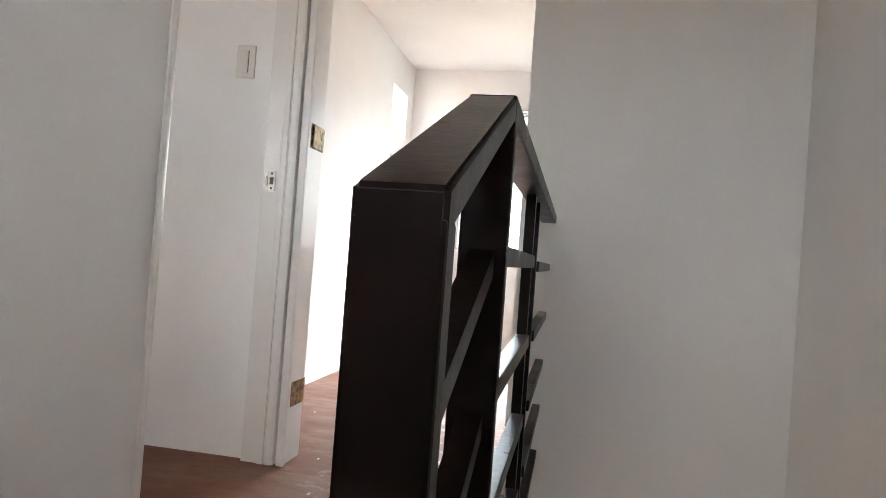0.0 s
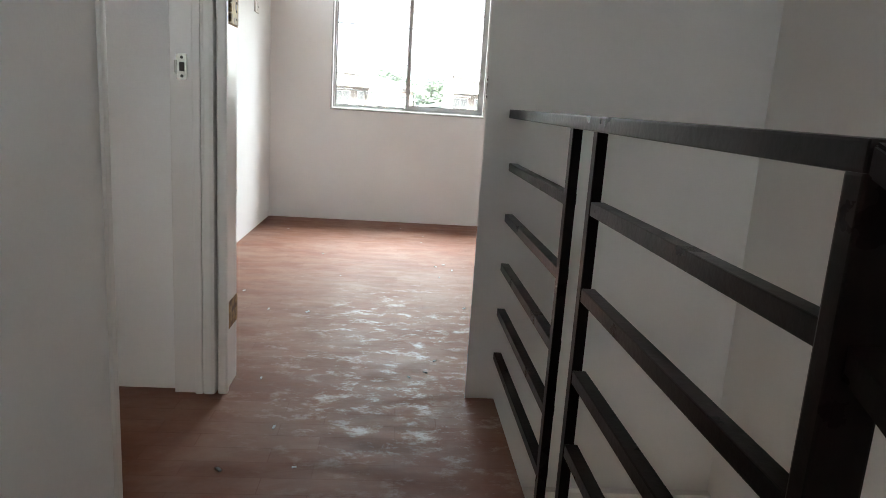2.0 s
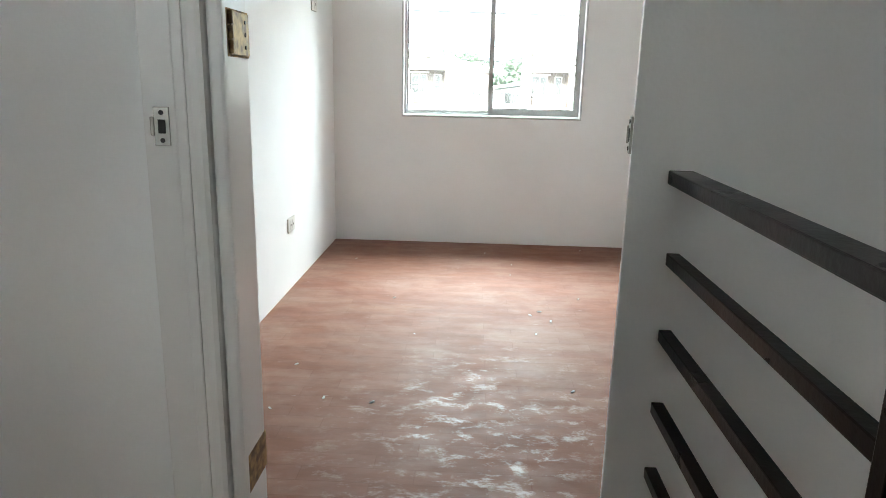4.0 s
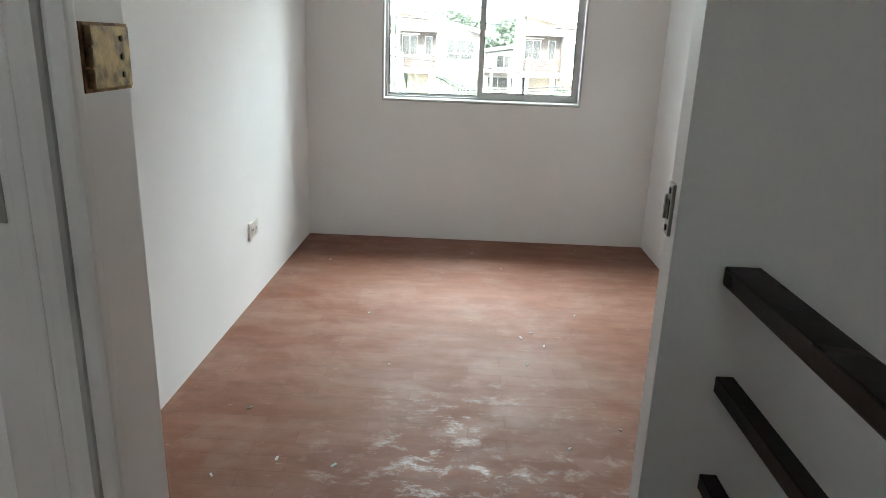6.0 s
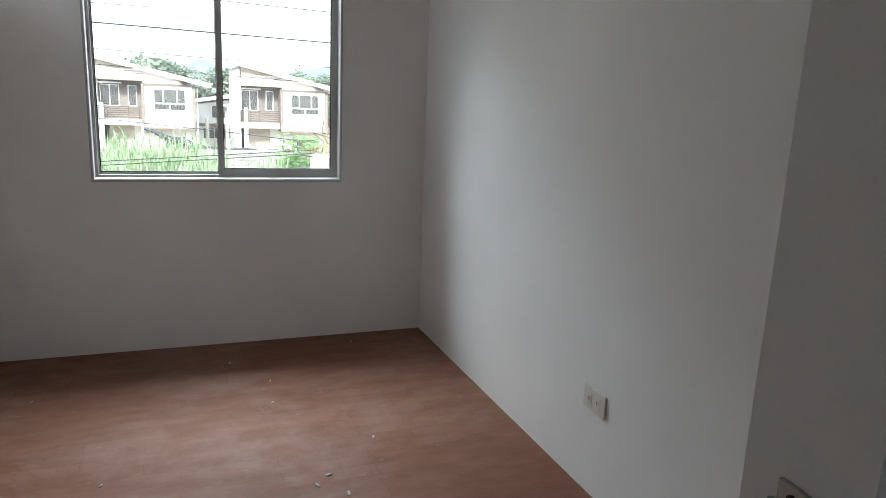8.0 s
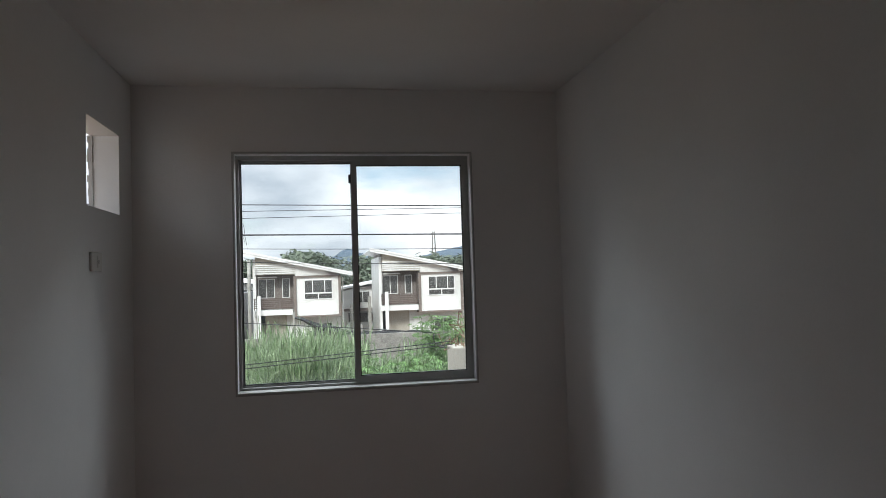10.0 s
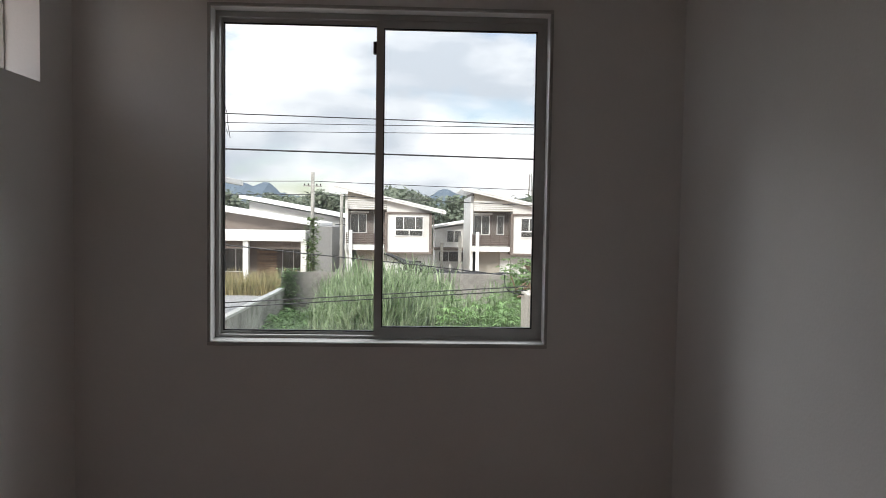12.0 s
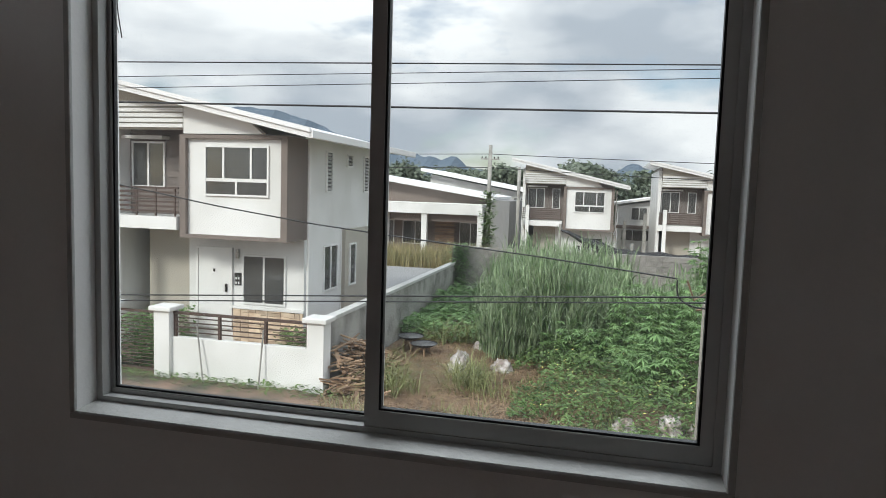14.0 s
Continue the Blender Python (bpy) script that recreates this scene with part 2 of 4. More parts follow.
M_WALL = mat("white_wall_paint", (0.88, 0.875, 0.86), 0.62, var=0.03, scale=1.3, fine=130, bump=0.06)
M_CEIL = mat("white_ceiling_paint", (0.86, 0.855, 0.84), 0.8, var=0.03, scale=1.0, fine=90, bump=0.03)
M_TRIM = mat("glossy_white_enamel", (0.78, 0.76, 0.73), 0.32, var=0.015, scale=3, fine=40, bump=0.03)
M_FLOOR = floor_mat()
M_IRON = mat("dark_brown_painted_iron", (0.007, 0.0042, 0.0038), 0.30, spec=0.10, var=0.2, scale=9, fine=80, bump=0.05, second=(0.016, 0.008, 0.0075))
M_WOOD = mat("raw_mortise_wood", (0.40, 0.24, 0.10), 0.8, var=0.25, scale=30, fine=160, bump=0.2, second=(0.12, 0.06, 0.03))
M_BRASS = mat("dull_brass", (0.40, 0.29, 0.13), 0.5, 1.0, var=0.25, scale=45, fine=140, bump=0.05, second=(0.10, 0.065, 0.035))
M_STEEL = mat("dull_steel", (0.46, 0.44, 0.40), 0.4, 1.0, var=0.15, scale=25, fine=90, bump=0.02)
M_DARK = mat("dark_recess", (0.02, 0.018, 0.015), 0.7, var=0.1, bump=0)
M_PLASTIC = mat("white_switch_plastic", (0.72, 0.70, 0.65), 0.35, var=0.02, scale=8, bump=0)
M_ALU = mat("grey_anodised_aluminium", (0.50, 0.50, 0.49), 0.42, 0.2, var=0.06, scale=6, fine=60, bump=0.02)
M_RUBBER = mat("black_window_gasket", (0.015, 0.015, 0.016), 0.6, var=0.05, bump=0)
M_PANE = pane_mat("clear_window_glass", (0.95, 0.97, 0.96))
M_SILL = mat("rough_white_plaster", (0.56, 0.56, 0.54), 0.75, var=0.08, scale=7, fine=70, bump=0.25)
M_HWHITE = mat("white_render", (0.78, 0.78, 0.77), 0.7, var=0.04, scale=0.9, fine=20, bump=0.04, second=(0.66, 0.66, 0.64))
M_HBROWN = mat("taupe_siding", (0.20, 0.172, 0.156), 0.65, var=0.1, scale=2, fine=30, bump=0.05, island=0.1)
M_HFRAME = mat("brown_render", (0.20, 0.165, 0.145), 0.7, var=0.08, scale=2, fine=25, bump=0.05)
M_BEIGE = mat("beige_render", (0.46, 0.43, 0.37), 0.75, var=0.06, scale=1, fine=18, bump=0.05)
M_ROOF = mat("white_metal_roof", (0.80, 0.80, 0.80), 0.45, var=0.03, scale=1, fine=12, bump=0.02)
M_HGLASS = mat("dark_house_glass", (0.085, 0.088, 0.086), 0.08, var=0.15, scale=1, bump=0, spec=0.9)
M_WFRAME = mat("white_window_frame", (0.80, 0.80, 0.79), 0.45, var=0.02, bump=0)
M_BROWNRAIL = mat("brown_painted_rail", (0.085, 0.055, 0.045), 0.5, var=0.1, scale=6, bump=0.03)
M_CONC = mat("weathered_concrete", (0.40, 0.39, 0.36), 0.85, var=0.12, scale=1.6, fine=24, bump=0.2, second=(0.20, 0.195, 0.18))
M_COURT = mat("pale_concrete_paving", (0.25, 0.25, 0.25), 0.85, var=0.06, scale=0.6, fine=14, bump=0.08)
M_BLOCK = mat("grey_hollow_block", (0.32, 0.30, 0.28), 0.9, var=0.12, scale=3, fine=30, bump=0.25, second=(0.19, 0.175, 0.165), island=0.15)
M_STONE = mat("tan_stone_cladding", (0.68, 0.55, 0.41), 0.8, var=0.14, scale=4, fine=30, bump=0.2, second=(0.52, 0.39, 0.28), island=0.3)
M_CABLE = mat("black_cable", (0.012, 0.012, 0.013), 0.6, var=0.05, bump=0)
M_STRAW = mat("dead_branch_wood", (0.36, 0.25, 0.16), 0.85, var=0.2, scale=5, fine=40, bump=0.1, second=(0.20, 0.12, 0.075), island=0.35)
M_SACK = mat("white_plastic_sack", (0.55, 0.51, 0.49), 0.45, var=0.2, scale=5, fine=30, bump=0.4, second=(0.27, 0.21, 0.18))
M_PAN = mat("sooty_iron_pan", (0.03, 0.03, 0.03), 0.5, 0.4, var=0.2, scale=6, bump=0.05)
M_PANIN = mat("worn_pan_inside", (0.12, 0.12, 0.118), 0.45, 0.5, var=0.3, scale=5, bump=0.05, second=(0.06, 0.06, 0.058))
M_NET = mat("black_shade_net", (0.03, 0.03, 0.033), 0.85, var=0.15, scale=2, bump=0.1)
M_GRASS = leaf_mat("tall_grass_blades", (0.34, 0.42, 0.26), (0.11, 0.18, 0.075), 3.5)
M_DRYGRASS = leaf_mat("dry_yellow_grass", (0.40, 0.34, 0.19), (0.25, 0.24, 0.12), 1.5)
M_HAY = leaf_mat("brown_hay", (0.42, 0.30, 0.19), (0.24, 0.15, 0.09), 1.5)
M_TUFT = leaf_mat("yellow_green_tufts", (0.30, 0.31, 0.14), (0.17, 0.19, 0.08), 1.5)
M_WEED = leaf_mat("low_weed_leaves", (0.19, 0.29, 0.10), (0.07, 0.125, 0.045), 2.5)
M_BROAD = leaf_mat("palmate_leaves", (0.25, 0.39, 0.17), (0.14, 0.25, 0.09), 2.0)
M_FLOWER = mat("small_yellow_flowers", (0.75, 0.65, 0.20), 0.6, var=0.1, bump=0)
# both greens are lightened and greyed to paint in distance haze
M_TREE = leaf_mat("haze_greyed_tree_leaves", (0.18, 0.215, 0.155), (0.11, 0.14, 0.105), scale=0.3)
M_BARK = mat("grey_bark", (0.16, 0.13, 0.10), 0.9, var=0.2, scale=5, bump=0.2)
M_GROUND = mat("dirt_with_straw", (0.265, 0.175, 0.125), 0.95, var=0.3, scale=1.3, fine=14, bump=0.6, second=(0.095, 0.082, 0.055))
# distance haze is painted into the hills' blue-grey base colour
M_HILL = mat("haze_tinted_hills", (0.125, 0.16, 0.20), 1.0, var=0.06, scale=0.004, fine=0.03, bump=0, spec=0.0)

# ---- building helpers ----
ORIGIN = {}


def place(name, base, label="", category="", group="", kind=""):
    ob = new(name)
    ob.location = base
    ob.empty_display_size = 0.1
    ORIGIN[ob] = Vector(base)
    return tagged(ob, label, category, group, kind)


def mesh_of(name, bm, material, shift=(0, 0, 0), smooth=False):
    bmesh.ops.translate(bm, verts=bm.verts, vec=-Vector(shift))
    me = bpy.data.meshes.new(name)
    bm.to_mesh(me)
    bm.free()
    me.materials.append(material)
    if smooth:
        me.polygons.foreach_set("use_smooth", [True] * len(me.polygons))
    return me


def part(name, bm, material, parent, label="", smooth=False):
    """One mesh under a thing or a part; bm is in world coordinates."""
    base = ORIGIN[parent]
    ob = new(name, mesh_of(name, bm, material, base, smooth))
    ob.parent = parent
    ORIGIN[ob] = base
    return tagged(ob, label)


def thing(name, bm, material, label, category, group="", kind="", base=None, smooth=False):
    """A thing of one mesh."""
    if base is None:
        co = [v.co for v in bm.verts]
        base = (sum(c.x for c in co) / len(co), sum(c.y for c in co) / len(co), min(c.z for c in co))
    ob = new(name, mesh_of(name, bm, material, base, smooth))
    ob.location = base
    ORIGIN[ob] = Vector(base)
    return tagged(ob, label, category, group, kind)


def box(x0, x1, y0, y1, z0, z1, bm=None, bevel=0.0):
    bm = bm or bmesh.new()
    r = bmesh.ops.create_cube(bm, size=1.0, matrix=Matrix.LocRotScale(((x0 + x1) / 2, (y0 + y1) / 2, (z0 + z1) / 2), None, (x1 - x0, y1 - y0, z1 - z0)))
    if bevel:
        es = {e for v in r["verts"] for e in v.link_edges}
        bmesh.ops.bevel(bm, geom=list(es), offset=bevel, segments=2, affect="EDGES", profile=0.6)
    return bm


def prism(pts, a0, a1, axis="y", bm=None):
    """pts: (u, z) outline, pushed from a0 to a1 along the axis."""
    bm = bm or bmesh.new()
    mk = (lambda u, z, a: (u, a, z)) if axis == "y" else (lambda u, z, a: (a, u, z))
    lo = [bm.verts.new(mk(u, z, a0)) for u, z in pts]
    hi = [bm.verts.new(mk(u, z, a1)) for u, z in pts]
    bm.faces.new(lo)
    bm.faces.new(hi[::-1])
    for i in range(len(pts)):
        j = (i + 1) % len(pts)
        bm.faces.new((lo[j], lo[i], hi[i], hi[j]))
    bmesh.ops.recalc_face_normals(bm, faces=bm.faces)
    return bm


def rod(a, b, w, h=None, bm=None, sides=0, bevel=0.0, taper=1.0):
    """A bar from a to b: w wide, h high, or round with so many sides."""
    bm = bm or bmesh.new()
    a, b = Vector(a), Vector(b)
    d = b - a
    q = d.to_track_quat("Z", "Y")
    m = Matrix.Translation((a + b) / 2) @ q.to_matrix().to_4x4()
    if sides:
        bmesh.ops.create_cone(bm, cap_ends=True, segments=sides, radius1=w / 2, radius2=w / 2 * taper, depth=d.length, matrix=m)
    else:
        r = bmesh.ops.create_cube(bm, size=1.0, matrix=m @ Matrix.Diagonal((w, h or w, d.length, 1)))
        if bevel:
            es = {e for v in r["verts"] for e in v.link_edges}
            bmesh.ops.bevel(bm, geom=list(es), offset=bevel, segments=2, affect="EDGES")
    return bm


def tube(points, r, bm=None, sides=5):
    """A round cable through the points."""
    bm = bm or bmesh.new()
    pts = [Vector(p) for p in points]
    rings = []
    for i, p in enumerate(pts):
        d = (pts[min(i + 1, len(pts) - 1)] - pts[max(i - 1, 0)]).normalized()
        u = d.cross(Vector((0.13, 0.21, 0.97))).normalized()
        v = d.cross(u)
        rings.append([bm.verts.new(p + r * (u * math.cos(k * math.tau / sides) + v * math.sin(k * math.tau / sides))) for k in range(sides)])
    for a, b in zip(rings, rings[1:]):
        for k in range(sides):
            bm.faces.new((a[k], a[(k + 1) % sides], b[(k + 1) % sides], b[k]))
    return bm


def struct(name, bm, material, label, category):
    return thing(name, bm, material, label, category, kind="structure", base=(0, 0, 0))


# ---- the room, the landing and the stairwell ----
XL, XR, YF, CEIL, DOOR_H = -0.487, 1.640, 3.335, 2.37, 2.06
WX0, WX1, WZ0, WZ1 = -0.015, 1.160, 0.872, 2.037
AY0, AY1, AZ0, AZ1 = 2.715, 3.140, 1.728, 2.084

bm = box(-2.3, 0.862, -1.66, 0.12, -0.16, 0.0)
box(-2.3, -0.12, -3.3, -1.66, -0.16, 0.0, bm)
box(XL - 0.118, XR + 0.12, 0.12, YF + 0.125, -0.16, 0.0, bm)
bmesh.ops.remove_doubles(bm, verts=bm.verts, dist=0.0001)
struct("floor", bm, M_FLOOR, "scuffed red-brown coated floor with pale dust marks", "floor")

bm = box(XL - 0.118, XR + 0.12, 0.0, YF + 0.125, CEIL, CEIL + 0.1)
box(-2.42, XR + 0.12, -3.42, 0.0, CEIL, CEIL + 0.1, bm)
struct("ceiling", bm, M_CEIL, "plain white painted ceiling", "ceiling")

bm = box(-2.42, -0.026, 0.0, 0.12, 0.0, CEIL)
box(0.792, XR, 0.0, 0.12, -3.0, CEIL, bm)
box(-0.12, 0.792, 0.0, 0.12, -3.0, -0.16, bm)
box(-0.026, 0.792, 0.0, 0.12, DOOR_H, CEIL, bm)
struct("wall_doorway", bm, M_WALL, "white painted partition with the bedroom doorway", "wall")

bm = box(XL - 0.118, WX0, YF, YF + 0.125, 0.0, CEIL)
box(WX1, XR, YF, YF + 0.125, 0.0, CEIL, bm)
box(WX0, WX1, YF, YF + 0.125, 0.0, WZ0, bm)
box(WX0, WX1, YF, YF + 0.125, WZ1, CEIL, bm)
struct("wall_window", bm, M_WALL, "white painted wall round the sliding window", "wall")

bm = box(XL - 0.118, XL, 0.12, AY0, 0.0, CEIL)
box(XL - 0.118, XL, AY1, YF, 0.0, CEIL, bm)
box(XL - 0.118, XL, AY0, AY1, 0.0, AZ0, bm)
box(XL - 0.118, XL, AY0, AY1, AZ1, CEIL, bm)
struct("wall_outer", bm, M_WALL, "white painted wall with a hole for an air conditioner", "wall")

struct("wall_party", box(XR, XR + 0.12, -3.42, YF + 0.125, -3.0, CEIL), M_WALL, "long plain white painted side wall", "wall")

bm = box(-0.12, 0.0, -3.3, -0.865, 0.0, CEIL)
box(-0.12, 0.0, -3.3, -1.66, -3.0, 0.0, bm)
box(-0.12, 0.0, -1.66, -1.2, -3.0, -0.16, bm)
# wall left open below this piece, an unseen addition that brings daylight into the stairwell
box(-0.12, 0.0, -1.2, -0.45, -1.5, -0.16, bm)
box(-0.12, 0.0, -0.45, 0.0, -3.0, -0.16, bm)
box(-0.12, 0.0, -0.865, 0.0, DOOR_H, CEIL, bm)
struct("wall_landing", bm, M_WALL, "white painted landing wall ending at an open doorway", "wall")

# two unseen openings, added and sized to let daylight onto the landing
bm = box(-2.42, -1.72, -3.42, -3.3, 0.0, CEIL)
box(-1.72, -0.75, -3.42, -3.3, 0.0, 1.22, bm)
box(-1.72, -0.75, -3.42, -3.3, 1.92, CEIL, bm)
box(-0.75, 0.5, -3.42, -3.3, -3.0, CEIL, bm)
box(0.5, 1.15, -3.42, -3.3, -3.0, 1.2, bm)
box(0.5, 1.15, -3.42, -3.3, 1.7, CEIL, bm)
box(1.15, XR, -3.42, -3.3, -3.0, CEIL, bm)
struct("wall_back", bm, M_WALL, "plain white wall behind the stairs with two unseen openings added for daylight", "wall")
struct("wall_side_room", box(-2.42, -2.3, -3.3, 0.0, 0.0, CEIL), M_WALL, "plain white wall of the side room", "wall")
struct("trim_stairwell", box(0.87, XR, -0.03, 0.0, -3.0, -0.318), M_TRIM, "bright white lower stairwell wall with a ledge", "trim")
struct("wall_stair_floor", box(-0.12, XR, -3.3, 0.0, -3.12, -3.0), M_FLOOR, "red-brown floor at the foot of the stairs", "floor")


def door_frame(name, label):
    return place(name, (0, 0, 0), label, "door frame", kind="structure")


def strike_plate(parent, m):
    """A steel latch plate in the x-z plane facing -y, with its curved lip on the -x side."""
    b = box(-0.018, 0.012, -0.002, 0.003, -0.036, 0.036, bevel=0.001)
    box(-0.024, -0.016, -0.006, 0.002, -0.018, 0.018, b, bevel=0.003)
    bmesh.ops.transform(b, matrix=m, verts=b.verts)
    p = part("strike_plate", b, M_STEEL, parent, "dull steel latch plate with two screws")
    b = box(-0.009, 0.005, -0.0035, 0.0, -0.013, 0.013)
    bmesh.ops.transform(b, matrix=m, verts=b.verts)
    part("latch_hole", b, M_DARK, p)
    for z in (-0.026, 0.026):
        b = rod((-0.002, -0.004, z), (-0.002, 0.0, z), 0.009, sides=10)
        bmesh.ops.transform(b, matrix=m, verts=b.verts)
        part("screw", b, M_DARK, p)


d1 = door_frame("door_1", "white enamelled bedroom door frame with hinge recesses, door removed")
part("jamb", box(-0.026, 0.0, -0.008, 0.124, 0.0, DOOR_H, bevel=0.003), M_TRIM, d1)
part("stop", box(-0.022, 0.008, -0.037, -0.009, 0.0, DOOR_H - 0.026, bevel=0.007), M_TRIM, d1, "rounded white stop strip")
bm = box(0.766, 0.792, -0.002, 0.124, 0.0, DOOR_H)
for v in bm.verts:
    if v.co.x < 0.77 and v.co.y > 0:
        v.co.x = 0.7915
part("jamb", bm, M_WALL, d1)
part("head", box(0.0, 0.780, -0.006, 0.124, DOOR_H - 0.026, DOOR_H, bevel=0.003), M_TRIM, d1)
part("casing", box(-0.066, -0.0265, -0.046, 0.0, 0.0, DOOR_H, bevel=0.012), M_TRIM, d1, "rounded white casing strip")
for z in (0.200, 1.128, 1.82):
    hp = part("hinge_recess", box(-0.002, 0.002, 0.002, 0.1255, z, z + 0.088), M_WOOD, d1, "unpainted brown wood hinge recess")
    if z > 1:
        part("hinge_leaf", box(0.001, 0.0045, 0.020, 0.124, z + 0.004, z + 0.084, bevel=0.001), M_BRASS, hp, "dull brass hinge leaf")
        for k in range(3):
            part("knuckle", rod((0.006, 0.012, z + 0.006 + k * 0.027), (0.006, 0.012, z + 0.030 + k * 0.027), 0.011, sides=10), M_BRASS, hp, smooth=True)
        for k in (0.02, 0.044, 0.068):
            part("screw", rod((0.0042, 0.1, z + k), (0.006, 0.1, z + k), 0.008, sides=8), M_DARK, hp)
strike_plate(d1, pose(0.7745, 0.058, 0.997, 0, 0, -97))

d2 = door_frame("door_2", "white enamelled side room door frame with a latch plate")
part("jamb", box(-0.155, -0.066, -0.03, 0.0, 0.0, DOOR_H, bevel=0.003), M_TRIM, d2)
part("stop", box(-0.090, -0.066, -0.040, -0.03, 0.0, DOOR_H - 0.03, bevel=0.004), M_TRIM, d2)
part("jamb", box(-0.128, 0.008, -0.872, -0.845, 0.0, DOOR_H, bevel=0.010), M_TRIM, d2)
part("head", box(-0.128, 0.004, -0.845, -0.03, DOOR_H - 0.03, DOOR_H, bevel=0.003), M_TRIM, d2)
strike_plate(d2, pose(-0.116, -0.0315, 0.997))


def wall_plate(name, m, label, category, kind):
    """A plate in the x-z plane facing -y: w 12 cm, h 7 cm, or a tall switch."""
    ob = place(name, m.translation, label, category)
    w, h = (0.036, 0.06) if kind == "switch" else (0.062, 0.038)
    b = box(-w, w, -0.009, 0.0, -h, h, bevel=0.003)
    bmesh.ops.transform(b, matrix=m, verts=b.verts)
    part("plate", b, M_PLASTIC, ob)
    if kind == "switch":
        b = box(-0.010, 0.010, -0.013, -0.008, -0.040, 0.040, bevel=0.002)
        bmesh.ops.transform(b, matrix=m, verts=b.verts)
        r = part("rocker", b, M_PLASTIC, ob)
        b = box(0.010, 0.0125, -0.0098, -0.008, -0.040, 0.040)
        bmesh.ops.transform(b, matrix=m, verts=b.verts)
        part("gap", b, M_DARK, ob)
    else:
        for u in ((-0.024, 0.024) if kind == "double" else (0.012,)):
            b = box(u - 0.013, u + 0.013, -0.011, -0.008, -0.024, 0.024, bevel=0.002)
            bmesh.ops.transform(b, matrix=m, verts=b.verts)
            s = part("socket", b, M_PLASTIC, ob)
            for k in (-0.005, 0.005):
                b = box(u + k - 0.001, u + k + 0.001, -0.0118, -0.0105, -0.006, 0.006)
                bmesh.ops.transform(b, matrix=m, verts=b.verts)
                part("slot", b, M_DARK, s)
    return ob


wall_plate("light_switch", pose(-0.267, 0.0, 1.428), "white light switch on the side room wall", "switch", "switch")
wall_plate("wall_outlet", pose(XL, 2.165, 0.345, 0, 0, 90), "white double wall outlet near the floor", "outlet", "double")
wall_plate("wall_outlet", pose(XR, 1.525, 0.342, 0, 0, -90), "white wall outlet low on the party wall", "outlet", "double")
wall_plate("wall_outlet", pose(XL, 2.800, 1.510, 0, 0, 90), "white outlet under the air conditioner hole", "outlet", "single")

# plaster collar of the air conditioner hole, with a chipped outer edge
bm = bmesh.new()
for k in range(12):
    z0 = AZ0 + (AZ1 - AZ0) * k / 12
    box(XL - 0.120 - 0.012 * random.random(), XL - 0.108, AY1 - 0.010 * random.random() - 0.003, AY1 + 0.01, z0, z0 + (AZ1 - AZ0) / 12, bm)
struct("trim_hole", bm, M_SILL, "chipped plaster edge of the air conditioner hole", "trim")
bm = box(-0.98, XL - 0.12, 0.3, 3.6, 2.27, 2.36)
# added unseen slab that keeps direct sun out of the rear openings
box(-2.6, XR + 0.3, -4.8, -3.42, 2.05, 2.14, bm)
struct("roof_eave", bm, M_ROOF, "white eave by the air conditioner hole and an added unseen sun shade behind", "roof")
struct("roof_gutter", box(-1.03, -0.98, 0.3, 3.6, 2.235, 2.36), M_DARK, "dark gutter along the eave", "gutter")

# the sliding window
w1 = place("window_1", (0, 0, 0), "grey aluminium two-pane sliding window in a plastered opening", "window", kind="structure")
FY0, FY1 = 3.388, 3.440
part("window_frame", box(WX0, WX0 + 0.014, FY0, FY1, WZ0, WZ1), M_ALU, w1)
part("window_frame", box(WX1 - 0.014, WX1, FY0, FY1, WZ0, WZ1), M_ALU, w1)
part("window_frame", box(WX0 + 0.014, WX1 - 0.014, FY0, FY1, WZ1 - 0.020, WZ1), M_ALU, w1)
part("window_frame", box(WX0 + 0.014, WX1 - 0.014, FY0, FY1, WZ0, WZ0 + 0.018), M_ALU, w1)
part("track", box(WX0 + 0.014, WX1 - 0.014, FY0 + 0.0245, FY0 + 0.0258, WZ0 + 0.018, WZ0 + 0.026), M_ALU, w1)
MX = 0.571
for nm, x0, x1, y0, y1, wl_, wr_, wb, wt in (("fixed_sash", WX0 + 0.014, MX + 0.004, 3.414, 3.430, 0.006, 0.022, 0.010, 0.012), ("sliding_sash", MX - 0.020, WX1 - 0.014, 3.392, 3.412, 0.026, 0.020, 0.030, 0.026)):
    z0, z1 = WZ0 + 0.018, WZ1 - 0.020
    sash = part(nm, box(x0, x0 + wl_, y0, y1, z0, z1), M_ALU, w1)
    part("stile", box(x1 - wr_, x1, y0, y1, z0, z1), M_ALU, sash)
    part("rail", box(x0 + wl_, x1 - wr_, y0, y1, z0, z0 + wb), M_ALU, sash)
    part("rail", box(x0 + wl_, x1 - wr_, y0, y1, z1 - wt, z1), M_ALU, sash)
    for a in ((x0 + wl_, x0 + wl_ + 0.004, z0 + wb, z1 - wt), (x1 - wr_ - 0.004, x1 - wr_, z0 + wb, z1 - wt), (x0 + wl_, x1 - wr_, z0 + wb, z0 + wb + 0.004), (x0 + wl_, x1 - wr_, z1 - wt - 0.004, z1 - wt)):
        part("gasket", box(a[0], a[1], y0 + 0.004, y1 - 0.003, a[2], a[3]), M_RUBBER, sash)
    pane = part("pane", box(x0 + wl_, x1 - wr_, (y0 + y1) / 2 - 0.002, (y0 + y1) / 2 + 0.002, z0 + wb, z1 - wt), M_PANE, sash, "clear glass with an added pale veil and dust low down")
    pane.visible_shadow = False
